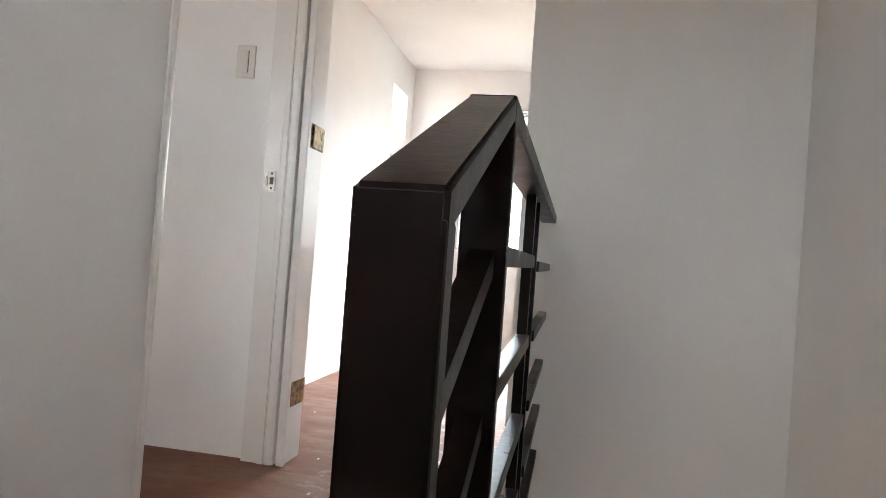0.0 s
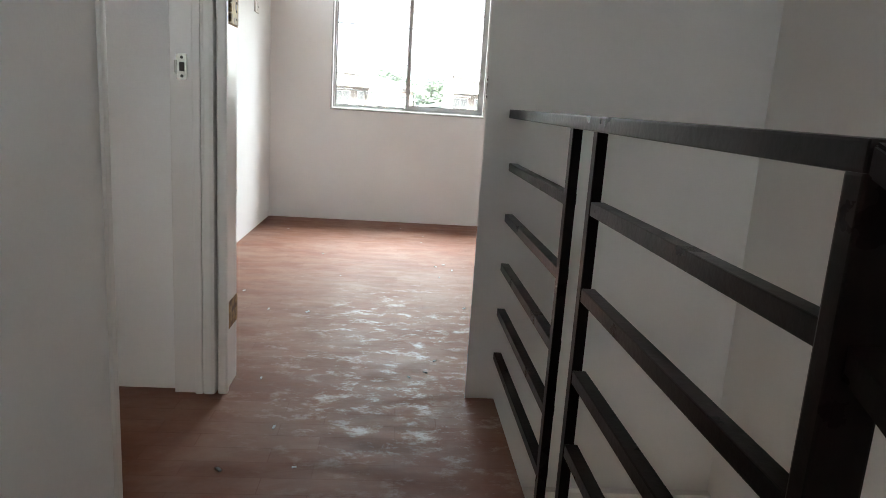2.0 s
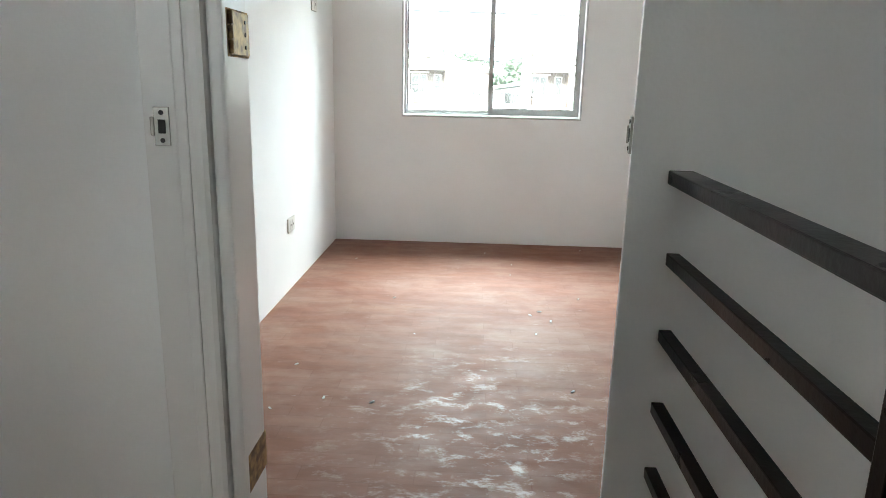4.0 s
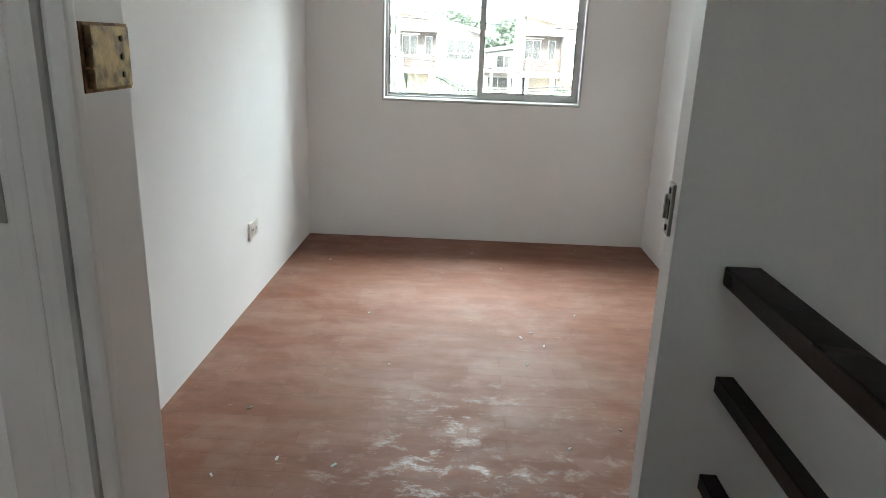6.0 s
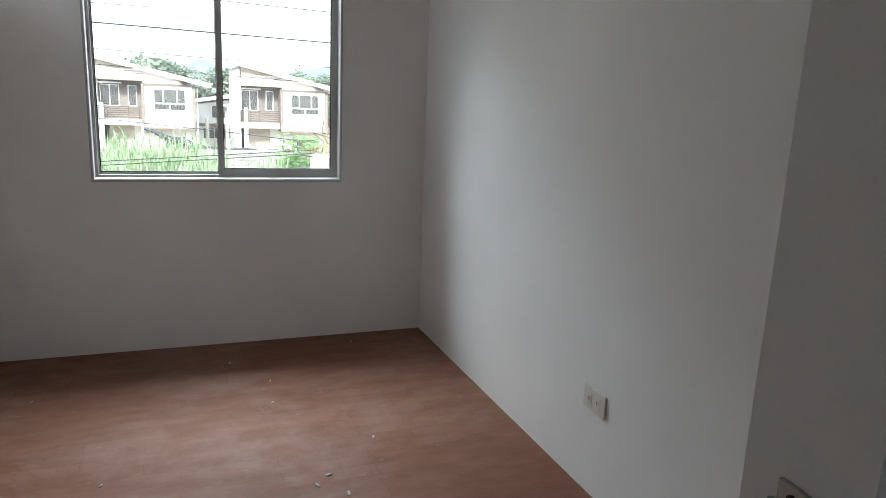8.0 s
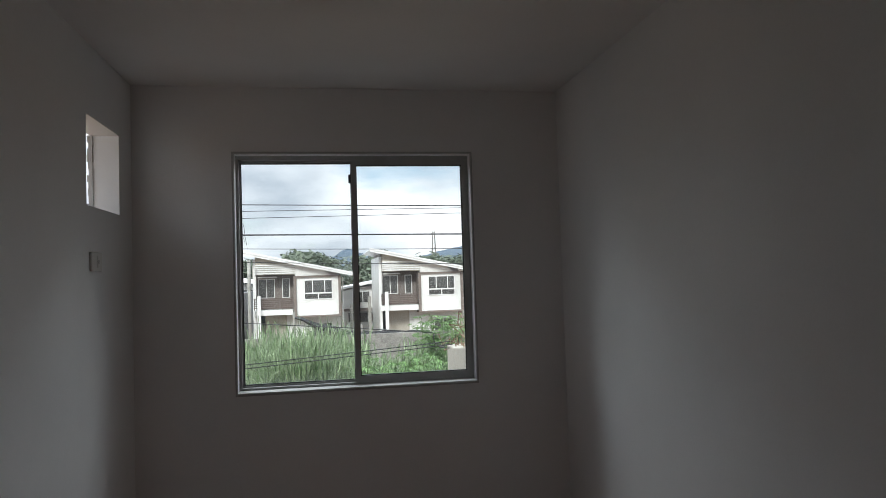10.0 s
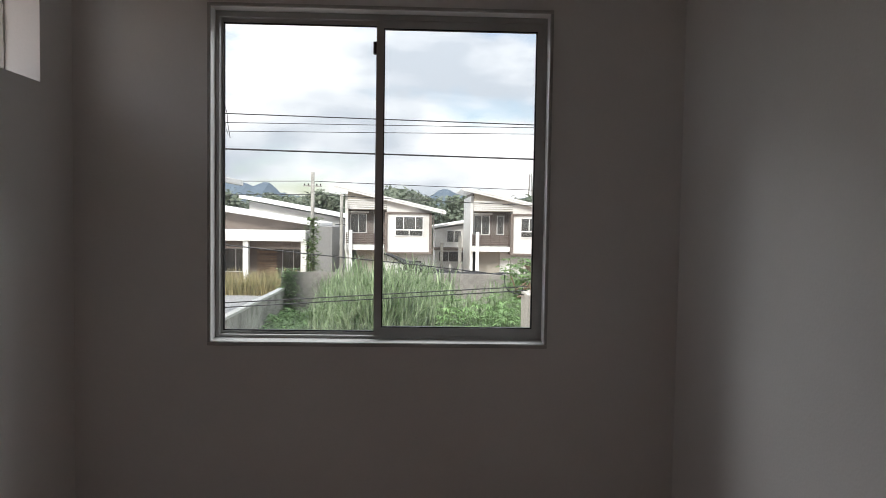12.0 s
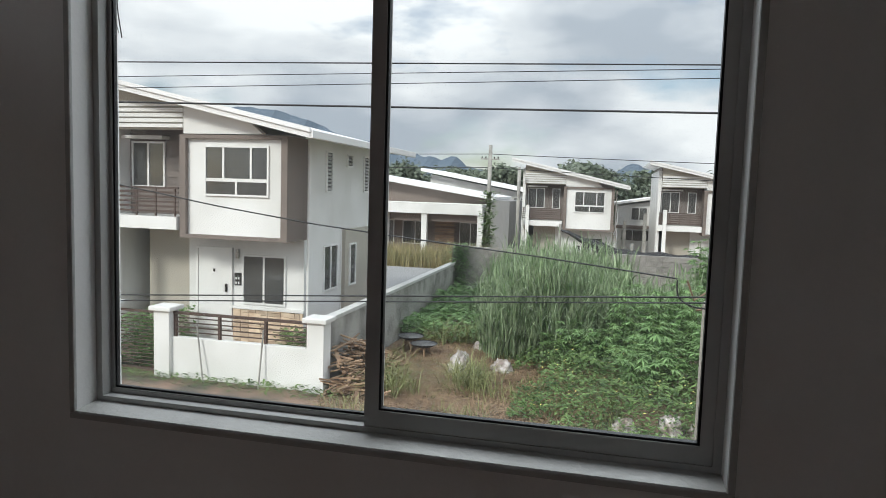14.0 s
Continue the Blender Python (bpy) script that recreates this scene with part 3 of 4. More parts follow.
part("latch", box(MX - 0.032, MX - 0.012, 3.398, 3.413, 1.900, 1.945, bevel=0.003), M_RUBBER, w1, "small black latch")
bm = tube([(0.012, 3.4165, 1.705), (0.018, 3.4165, 1.68), (0.021, 3.4165, 1.64), (0.029, 3.4165, 1.595)], 0.0011, sides=4)
tube([(0.010, 3.4165, 1.655), (0.014, 3.4165, 1.63), (0.022, 3.4165, 1.605)], 0.0007, bm, 4)
part("scratch", bm, M_DARK, w1, "dark scratch on the glass")
# uneven plaster rim round the opening
bm = bmesh.new()
for x0, x1, z0, z1 in ((WX0 - 0.012, WX1 + 0.012, WZ0 - 0.012, WZ0), (WX0 - 0.012, WX1 + 0.012, WZ1, WZ1 + 0.012), (WX0 - 0.012, WX0, WZ0, WZ1), (WX1, WX1 + 0.012, WZ0, WZ1)):
    box(x0, x1, YF - 0.006, YF + 0.004, z0, z1, bm, bevel=0.003)
part("window_rim", bm, M_SILL, w1, "raised plaster rim")
bm = prism([(YF - 0.006, WZ0), (FY0, WZ0), (FY0, WZ0 + 0.008), (YF - 0.004, WZ0 + 0.003)], WX0, WX1, axis="x")
part("window_sill", bm, M_SILL, w1, "rough white plaster sill")

# the railing
RX0, RX1, RT = 0.838, 0.886, 0.937
rail = place("stair_railing", (0.862, -0.8, 0.0), "dark brown painted steel railing with horizontal bars", "railing")
bm = box(RX0, RX1, -1.616, 0.0, RT - 0.026, RT, bevel=0.003)
for v in bm.verts:
    v.co.z += 0.0045 * v.co.y
part("handrail", bm, M_IRON, rail)
BARS = (0.776, 0.618, 0.460, 0.311, 0.162)
for z in BARS:
    part("bar", box(0.850, 0.875, -0.722, 0.0, z - 0.024, z, bevel=0.002), M_IRON, rail)
    part("bar", box(0.850, 0.875, -1.594, -0.910, z - 0.016, z + 0.009, bevel=0.002), M_IRON, rail)
for y in (-0.744, -0.912):
    part("post", box(0.849, 0.869, y + 0.003, y + 0.028, 0.0, RT - 0.026, bevel=0.002), M_IRON, rail)
part("newel_post", box(RX0, RX1, -1.616, -1.592, -0.2, RT - 0.032, bevel=0.003), M_IRON, rail)
bm = prism([(-1.97, 0.797), (-1.617, RT - 0.009), (-1.617, RT - 0.035), (-1.97, 0.771)], RX0, RX1, axis="x")
for v in bm.verts:
    v.co.x += 0.007 if v.co.y < -1.9 else 0
bmesh.ops.bevel(bm, geom=bm.edges[:], offset=0.003, segments=2, affect="EDGES")
part("sloping_handrail", bm, M_IRON, rail)
part("end_post", box(RX0 + 0.007, RX1 + 0.007, -1.9695, -1.945, -0.54, 0.782, bevel=0.003), M_IRON, rail)
for z in BARS[:5]:
    d = (0.797 - RT) * 0.33 / 0.353
    part("sloping_bar", prism([(-1.946, z + d), (-1.617, z), (-1.617, z - 0.026), (-1.946, z + d - 0.026)], 0.850, 0.875, axis="x"), M_IRON, rail)

# the stairs: two steps down to a turn, then a flight beside the landing
stairs = place("stairs", (0.8, -2.4, -3.0), "red-brown coated stairs turning below the landing", "stairs", kind="structure")
part("tread", box(0.0, 0.86, -1.90, -1.662, -0.34, -0.18), M_FLOOR, stairs)
part("tread", box(0.0, 0.86, -2.14, -1.90, -0.52, -0.36), M_FLOOR, stairs)
part("turn", box(0.0, XR, -3.3, -2.14, -0.70, -0.54), M_FLOOR, stairs)
for k in range(8):
    y0 = -2.14 + 0.255 * k
    part("tread", box(0.90, XR, y0, y0 + 0.255, -0.90 - 0.18 * k, -0.72 - 0.18 * k), M_FLOOR, stairs)

# ---- outdoors ----
GZ = -3.0
bm = bmesh.new()
NX, NY = 60, 60


def spread(i, n, far):
    u = 2 * i / n - 1
    return far * math.copysign(abs(u) ** 3.2, u)


gv = [[bm.verts.new((spread(i, NX, 2600), 16 + spread(j, NY, 2600), GZ + (0.06 * noise.noise(Vector((spread(i, NX, 2600) * 0.5, spread(j, NY, 2600) * 0.5, 0))) if abs(spread(i, NX, 2600)) < 30 else 0))) for i in range(NX + 1)] for j in range(NY + 1)]
for j in range(NY):
    for i in range(NX):
        bm.faces.new((gv[j][i], gv[j][i + 1], gv[j + 1][i + 1], gv[j + 1][i]))
struct("ground", bm, M_GROUND, "bare dirt and straw ground of the vacant lot", "ground")
struct("pavement_court", box(-30, -4.75, 24.6, 37.0, GZ - 0.1, GZ + 0.12), M_COURT, "pale concrete yard behind the side wall", "pavement")

# hills
bm = bmesh.new()


def ridge(x):
    peaks = ((-1500, 215, 520), (-1000, 172, 412), (-640, 97, 150), (-515, 70, 85), (-402, 66, 60), (-460, 62, 70), (-420, 48, 180), (-150, 30, 260), (58, 55, 66), (130, 49, 140), (420, 60, 240), (1100, 120, 420))
    z = max(h * math.exp(-((x - c) / w) ** 2) for c, h, w in peaks)
    return z + 14 + 4 * noise.noise(Vector((x * 0.012, 3.1, 0))) + 3 * noise.noise(Vector((x * 0.05, 1.1, 0)))


prev = None
for k in range(-160, 141):
    x = k * 14.0
    top = ridge(x)
    row = [bm.verts.new((x, 1500 + 260 * f + 30 * noise.noise(Vector((x * 0.02, f * 3, 5))), -3.2 + top * g)) for f, g in ((0, 0), (0.35, 0.45), (0.7, 0.8), (1.0, 1.0 * 1760 / 1500), (1.6, 0.0))]
    if prev:
        for a in range(4):
            bm.faces.new((prev[a], row[a], row[a + 1], prev[a + 1]))
    prev = row
struct("backdrop_hills", bm, M_HILL, "wooded hills tinted haze blue on the horizon", "hills")


# ---- houses ----
def house_window(parent, x0, x1, z0, z1, y, cols, rows=(), axis="y", name="window"):
    """A white framed window with dark panes; cols and rows are cuts between 0 and 1."""
    def bx(u0, u1, a0, a1, v0, v1):
        return box(u0, u1, a0, a1, v0, v1) if axis == "y" else box(a0, a1, u0, u1, v0, v1)
    s = 1 if axis == "y" else -1
    f = 0.045
    ob = part(name, bx(x0 - f, x1 + f, min(y - 0.05 * s, y + 0.02 * s), max(y - 0.05 * s, y + 0.02 * s), z0 - f, z0), M_WFRAME, parent)
    ya, yb = sorted((y - 0.05 * s, y + 0.02 * s))
    part("frame", bx(x0 - f, x1 + f, ya, yb, z1, z1 + f), M_WFRAME, ob)
    part("frame", bx(x0 - f, x0, ya, yb, z0, z1), M_WFRAME, ob)
    part("frame", bx(x1, x1 + f, ya, yb, z0, z1), M_WFRAME, ob)
    for c in cols:
        xc = x0 + (x1 - x0) * c
        part("mullion", bx(xc - 0.025, xc + 0.025, *sorted((y - 0.045 * s, y + 0.01 * s)), z0, z1), M_WFRAME, ob)
    part("pane", bx(x0, x1, *sorted((y - 0.02 * s, y - 0.005 * s)), z0, z1), M_HGLASS, ob, "dark reflecting glass")
    return ob


def modern_house():
    """Two storeys under one sloping white roof: a taupe balcony half and a white bay in a brown frame."""
    h = place("modern_house", (-8.4, 20.4, GZ), "two-storey white house with taupe siding, brown-framed bay and sloping white roof", "house", "houses of one model")
    L, C, R, F, B = -11.35, -9.0, -6.35, 17.9, 24.0
    S = 0.2187
    def rz(x):
        return 2.47 + S * (-5.56 - x)
    part("wall", prism([(C, 0.12), (R, 0.12), (R, rz(R)), (C, rz(C))], F, B), M_HWHITE, h)
    part("wall", prism([(L, 0.12), (C - 0.004, 0.12), (C - 0.004, rz(C)), (L, rz(L))], F + 0.03, B), M_HBROWN, h)
    part("wall", box(-9.6, R, F + 0.004, B, GZ, 0.12), M_HWHITE, h)
    part("wall", box(L + 0.45, -9.604, 18.05, B, GZ, 0.12), M_BEIGE, h, "beige carport wall")
    part("wall", box(L - 0.18, L - 0.004, 17.2, B, GZ, rz(L) - 0.25), M_HWHITE, h)
    part("annexe", box(R, R + 0.12, 20.35, 23.3, GZ, 0.10), M_BEIGE, h, "beige side projection")
    roof = part("roof", prism([(-12.1, rz(-12.1)), (-5.56, rz(-5.56)), (-5.56, rz(-5.56) + 0.05), (-12.1, rz(-12.1) + 0.05)], 16.4, 24.6), M_ROOF, h)
    part("fascia", prism([(-12.1, rz(-12.1) - 0.10), (-5.50, rz(-5.5) - 0.10), (-5.50, rz(-5.5) + 0.11), (-12.1, rz(-12.1) + 0.11)], 16.32, 16.42), M_ROOF, roof)
    part("fascia", prism([(-12.1, rz(-12.1) + 0.03), (-5.50, rz(-5.5) + 0.03), (-5.50, rz(-5.5) + 0.13), (-12.1, rz(-12.1) + 0.13)], 16.27, 16.32), M_ROOF, roof)
    part("gutter", box(-5.56, -5.44, 16.32, 24.6, rz(-5.5) - 0.10, rz(-5.5) + 0.08, bevel=0.02), M_ROOF, roof)
    part("soffit", prism([(-12.0, rz(-12.0) - 0.04), (-5.56, rz(-5.56) - 0.04), (-5.56, rz(-5.56) - 0.01), (-12.0, rz(-12.0) - 0.01)], 16.42, 17.9), M_HWHITE, roof)
    for k in range(5):
        z = 2.60 + 0.125 * k
        part("louvre", box(L, C - 0.01, F - 1.14, F - 1.06, z, z + 0.085), M_HWHITE, h)
    part("louvre_backing", prism([(L, 2.55), (C - 0.01, 2.55), (C - 0.01, rz(C)), (L, rz(L))], F - 1.06, F - 1.0), M_BEIGE, h)
    part("gable_panel", prism([(C, 2.46), (-6.9, 2.46), (-7.4, rz(-7.4) - 0.02), (C, rz(C) - 0.02)], F - 1.12, F - 0.9), M_HWHITE, h)
    for k in range(11):
        z = 0.46 + 0.19 * k
        part("siding_board", box(L, C - 0.006, F - 0.012, F + 0.028, z, z + 0.178), M_HBROWN, h)
    # the bay
    bay = part("bay", box(-8.95, -6.44, 16.90, 17.9, 0.05, 2.35), M_HWHITE, h, "projecting white bay")
    for a in ((-9.11, -8.95, -0.04, 2.44), (-6.44, -6.28, -0.04, 2.44)):
        part("frame", box(a[0], a[1], 16.78, 17.898, a[2], a[3]), M_HFRAME, bay, "brown frame")
    part("frame", box(-8.95, -6.44, 16.78, 17.898, -0.04, 0.05), M_HFRAME, bay)
    part("frame", box(-8.95, -6.44, 16.78, 17.898, 2.35, 2.44), M_HFRAME, bay)
    part("downpipe", rod((-6.16, 17.72, GZ), (-6.16, 17.72, 2.3), 0.08, sides=8), M_HWHITE, h)
    house_window(h, -8.45, -6.84, 1.42, 2.15, 16.9, (0.29, 0.74))
    house_window(h, -8.45, -6.84, 1.04, 1.34, 16.9, (0.5,))
    # balcony
    house_window(h, L + 0.12, L + 1.02, 1.18, 2.28, F - 0.01, (0.5,))
    house_window(h, L + 1.55, L + 1.92, 1.18, 2.28, F - 0.01, ())
    part("canopy", box(L - 0.1, L + 1.2, F - 0.34, F - 0.012, 2.38, 2.46), M_WFRAME, h)
    part("balcony_slab", box(L - 0.15, C - 0.16, 16.72, F - 0.014, 0.14, 0.45), M_HWHITE, h)
    bal = part("balcony_rail", box(L - 0.1, C - 0.16, 16.78, 16.82, 1.12, 1.17), M_BROWNRAIL, h, "brown slatted balcony rail")
    for k in range(5):
        part("slat", box(L - 0.1, C - 0.16, 16.79, 16.81, 0.55 + 0.115 * k, 0.60 + 0.115 * k), M_BROWNRAIL, bal)
    for k in range(5):
        xx = L - 0.08 + 0.54 * k
        part("baluster", box(xx, xx + 0.04, 16.785, 16.815, 0.45, 1.12), M_BROWNRAIL, bal)
    part("column", box(L + 0.12, L + 0.32, 16.50, 16.70, GZ, 1.32), M_HWHITE, h)
    # ground floor front
    dr = part("door", box(-9.30, -8.38, F - 0.05, F + 0.002, -2.46, -0.40, bevel=0.01), M_WFRAME, h, "white panelled front door")
    part("handle", box(-8.50, -8.46, F - 0.11, F - 0.05, -1.48, -1.28), M_DARK, dr)
    part("knocker", box(-8.86, -8.81, F - 0.07, F - 0.05, -0.98, -0.90), M_DARK, dr)
    for x0, x1, z0, z1 in ((-9.36, -9.30, -2.46, -0.34), (-8.38, -8.32, -2.46, -0.34), (-9.30, -8.38, -0.40, -0.34)):
        part("trim", box(x0, x1, F - 0.07, F + 0.002, z0, z1), M_WFRAME, dr)
    house_window(h, -8.0, -6.88, -1.72, -0.54, F, (0.5,))
    plate = part("house_sign", box(-8.27, -8.09, F - 0.03, F + 0.002, -1.30, -0.98), M_DARK, h, "dark sign plate with pale bars")
    for x, z in ((-8.22, -1.12), (-8.15, -1.12), (-8.22, -1.24), (-8.15, -1.24)):
        part("sign_bar", box(x - 0.02, x + 0.02, F - 0.034, F - 0.03, z - 0.03, z + 0.03), M_WFRAME, plate)
    part("wall_lamp", rod((-8.17, F - 0.06, -0.60), (-8.17, F - 0.06, -0.36), 0.10, sides=10), M_STEEL, h)
    part("ledge", box(-8.32, R + 0.03, F - 0.07, F + 0.002, -1.90, -1.83), M_HWHITE, h)
    rnd = random.Random(4)
    x = -8.30
    while x < R - 0.05:
        w = min(rnd.uniform(0.17, 0.36), R - x)
        z = -2.95 - rnd.uniform(0, 0.12)
        while z < -1.93:
            hh = rnd.choice((0.09, 0.13, 0.18, 0.24))
            top = min(z + hh, -1.905)
            cut = rnd.uniform(0.4, 0.6) if w > 0.27 and rnd.random() < 0.4 else 1.0
            for u0, u1 in ((0.0, cut), (cut, 1.0)):
                if u1 > u0:
                    part("stone", box(x + w * u0 + 0.005, x + w * u1 - 0.005, F - rnd.uniform(0.03, 0.06), F + 0.002, z + 0.005, top - 0.005), M_STONE, h)
            z += hh
        x += w
    # side windows
    for y0, y1, z0, z1 in ((19.18, 19.5, 1.19, 2.20), (20.66, 21.0, 1.91, 2.20), (22.02, 22.34, 1.19, 2.20)):
        w = house_window(h, y0, y1, z0, z1, R, (), axis="x")
        for k in range(round((z1 - z0) / 0.1)):
            zz = z0 + 0.02 + 0.1 * k
            part("louvre", prism([(R + 0.022, zz + 0.055), (R + 0.030, zz + 0.062), (R + 0.075, zz + 0.012), (R + 0.067, zz + 0.005)], y0, y1), M_ALU, w)
    part("conduit", rod((R + 0.02, 20.28, -2.2), (R + 0.02, 20.28, 0.12), 0.04, sides=6), M_HWHITE, h)
    house_window(h, 19.08, 19.95, -1.48, -0.32, R, (0.5,), axis="x")
    house_window(h, 20.66, 21.06, -1.5, -0.36, R + 0.12, (), axis="x")
    return h


house = modern_house()
house_b = copy_thing(house, pose(-8.4 + 7.6, 20.4 + 25.1, GZ - 0.75))
house_c = copy_thing(house, pose(-8.4 + 15.2, 20.4 + 25.1, GZ - 0.75))
house_d = copy_thing(house, pose(-8.4 + 22.8, 20.4 + 25.1, GZ - 0.75))
house_b["label"] = "two-storey white and taupe house behind the block wall"
house_c["label"] = "two-storey white and taupe house beside a tall white wall"
house_d["label"] = "two-storey white and taupe house at the row's end"

bg = place("bungalow", (-9.5, 49, GZ), "low modern white house with a flat canopy and slatted wood panel", "house")
part("canopy", box(-17.0, -6.65, 44.2, 47.0, -0.25, 0.42), M_HWHITE, bg)
part("beam", box(-16.8, -6.9, 44.8, 47.0, -0.75, -0.255), M_HFRAME, bg, "grey beam under the canopy")
part("wall", box(-17.0, -6.9, 47.0, 55.0, GZ, 0.9), M_HFRAME, bg)
part("wall", box(-6.45, -5.0, 44.6, 54.0, GZ, 0.7), M_COURT, bg, "pale side block")
for x in (-15.5, -13.2, -10.6, -6.95):
    part("pillar", box(x, x + 0.35, 44.3, 44.65, GZ, -0.255), M_HWHITE, bg)
for x in (-15.0, -12.6):
    house_window(bg, x, x + 1.7, -2.4, -0.9, 46.99, (0.5,))
house_window(bg, -8.6, -7.2, -2.4, -0.9, 46.99, (0.5,))
for k in range(12):
    part("wood_slat", box(-10.2, -8.9, 46.4, 46.46, -2.6 + 0.15 * k, -2.5 + 0.15 * k), M_STRAW, bg)
part("roof", prism([(-19.0, 2.55), (-6.2, 0.72), (-6.2, 0.92), (-19.0, 2.75)], 46.0, 54.0), M_ROOF, bg)
part("gable", prism([(-17.0, 0.9), (-6.9, 0.9), (-6.9, 0.80), (-17.0, 2.25)], 47.0, 47.2), M_HFRAME, bg)

bg2 = place("low_house", (-8.0, 57, GZ), "single-storey house with a long sloping white roof", "house")
part("wall", prism([(-13.0, GZ), (-4.6, GZ), (-4.6, 1.05), (-13.0, 2.5)], 55.5, 62.0), M_HWHITE, bg2)
part("roof", prism([(-13.6, 2.72), (-3.9, 1.05), (-3.9, 1.3), (-13.6, 2.97)], 54.6, 63.0), M_ROOF, bg2)
house_window(bg2, -6.2, -5.2, -0.2, 0.8, 55.49, (0.5,))

sh = place("small_house", (3.2, 52, GZ), "small white house between two larger ones", "house")
part("wall", prism([(1.7, GZ), (5.2, GZ), (5.2, 1.15), (1.7, 0.55)], 51.0, 57.0), M_HWHITE, sh)
part("roof", prism([(1.3, 0.62), (5.6, 1.35), (5.6, 1.5), (1.3, 0.77)], 50.4, 57.6), M_ROOF, sh)
house_window(sh, 2.6, 3.6, -0.35, 0.45, 50.99, (0.5,))
part("ledge", box(1.6, 5.2, 50.2, 51.0, -0.95, -0.75), M_HFRAME, sh)
house_window(sh, 2.0, 4.2, -1.8, -1.1, 50.99, (0.33, 0.66))
part("post", box(1.9, 2.1, 44.0, 44.2, GZ, -0.2), M_CONC, sh)
part("post", box(3.0, 3.2, 43.0, 43.2, GZ, 0.3), M_CONC, sh)

# ---- front fence of the near house ----
FYF = 15.30
fence = place("fence", (-6.5, FYF, GZ), "white rendered fence wall with piers and brown rails", "fence")
for x in (-8.42, -4.78, -9.95):
    p = part("pier", box(x - 0.19, x + 0.19, FYF - 0.19, FYF + 0.19, GZ - 0.1, -1.52, bevel=0.01), M_HWHITE, fence)
    part("cap", box(x - 0.27, x + 0.27, FYF - 0.27, FYF + 0.27, -1.52, -1.42, bevel=0.025), M_HWHITE, p)
part("fence_wall", box(-8.23, -4.97, FYF - 0.08, FYF + 0.08, GZ - 0.1, -2.10, bevel=0.01), M_HWHITE, fence)
part("top_rail", box(-8.23, -4.97, FYF - 0.03, FYF + 0.03, -1.60, -1.54), M_BROWNRAIL, fence)
for k in range(4):
    part("rail", box(-8.23, -4.97, FYF - 0.012, FYF + 0.012, -2.0 + 0.105 * k, -1.975 + 0.105 * k), M_BROWNRAIL, fence)
for x in (-8.18, -7.1, -6.0, -5.02):
    part("post", box(x - 0.03, x + 0.03, FYF - 0.03, FYF + 0.03, -2.10, -1.60), M_BROWNRAIL, fence)
gate = place("gate", (-9.2, FYF, GZ), "dark metal gate with thin horizontal bars", "gate")
for z in (GZ + 0.08, -1.62):
    part("gate_frame", box(-9.74, -8.63, FYF - 0.02, FYF + 0.02, z, z + 0.05), M_BROWNRAIL, gate)
for x in (-9.74, -8.68):
    part("gate_frame", box(x, x + 0.05, FYF - 0.02, FYF + 0.02, GZ + 0.13, -1.62), M_BROWNRAIL, gate)
for k in range(15):
    part("gate_bar", box(-9.69, -8.68, FYF - 0.008, FYF + 0.008, GZ + 0.2 + 0.078 * k, GZ + 0.216 + 0.078 * k), M_BROWNRAIL, gate)
for x, lean in ((-7.45, -0.12), (-6.0, 0.02)):
    thing("prop_stick", rod((x - lean, 15.02, GZ), (x + lean, 15.16, -1.75), 0.035, sides=6), M_CONC, "thin grey stick leaning on the fence wall", "stick", "sticks at the fence")

sw = place("side_wall", (-4.75, 21, GZ), "weathered grey concrete boundary wall", "wall")
part("wall", box(-4.83, -4.67, 15.5, 27.9, GZ - 0.1, -1.56), M_CONC, sw)
part("coping", box(-4.86, -4.64, 15.5, 27.9, -1.56, -1.48), M_SILL, sw, "pale coping")

# hollow block wall at the back of the lot
bw = place("block_wall", (1.5, 28, GZ), "grey hollow block wall at the back of the lot", "wall")
part("mortar_core", box(-4.83, 9.0, 28.0, 28.10, GZ - 0.1, -0.86), M_CONC, bw)
bmk = box(0.006, 0.394, -0.02, 0.0, 0.006, 0.194)
blk = mesh_of("block", bmk, M_BLOCK)
for r in range(7):
    for c in range(34):
        x = -4.8 + 0.4 * c + (0.2 if r % 2 else 0)
        o = new("block", blk)
        o.parent = bw
        o.location = Vector((x, 27.999, -0.86 - 0.2 * (r + 1))) - ORIGIN[bw]

# the concrete post by the window, with its cables
post = place("concrete_post", (1.54, 5.6, GZ), "pale concrete post stub with tangled cables on top", "post")
part("shaft", box(1.435, 1.74, 5.45, 5.75, GZ, 0.82, bevel=0.012), M_BEIGE, post)
bm = bmesh.new()
rnd = random.Random(8)
for k in range(9):
    pts = [Vector((1.47 + 0.22 * rnd.random(), 5.50 + 0.2 * rnd.random(), 0.82))]
    for q in range(6):
        pts.append(pts[-1] + Vector((rnd.uniform(-0.09, 0.11), rnd.uniform(-0.06, 0.06), rnd.uniform(-0.05, 0.11))))
    tube(pts, 0.006, bm, 4)
part("cable_tangle", bm, M_STRAW, post, "brown tangle of cable and dry vine")


def cable(a, b, sag, r, label, bend=0.0):
    n = 24
    pts = []
    for k in range(n + 1):
        u = k / n
        p = Vector(a).lerp(Vector(b), u)
        p.z -= 4 * sag * u * (1 - u) + bend * 0.012 * math.sin(u * 31)
        pts.append(p)
    mid = (Vector(a) + Vector(b)) / 2
    return thing("overhead_cable", tube(pts, r), M_CABLE, label, "cable", "cables outside the window", base=tuple(mid))


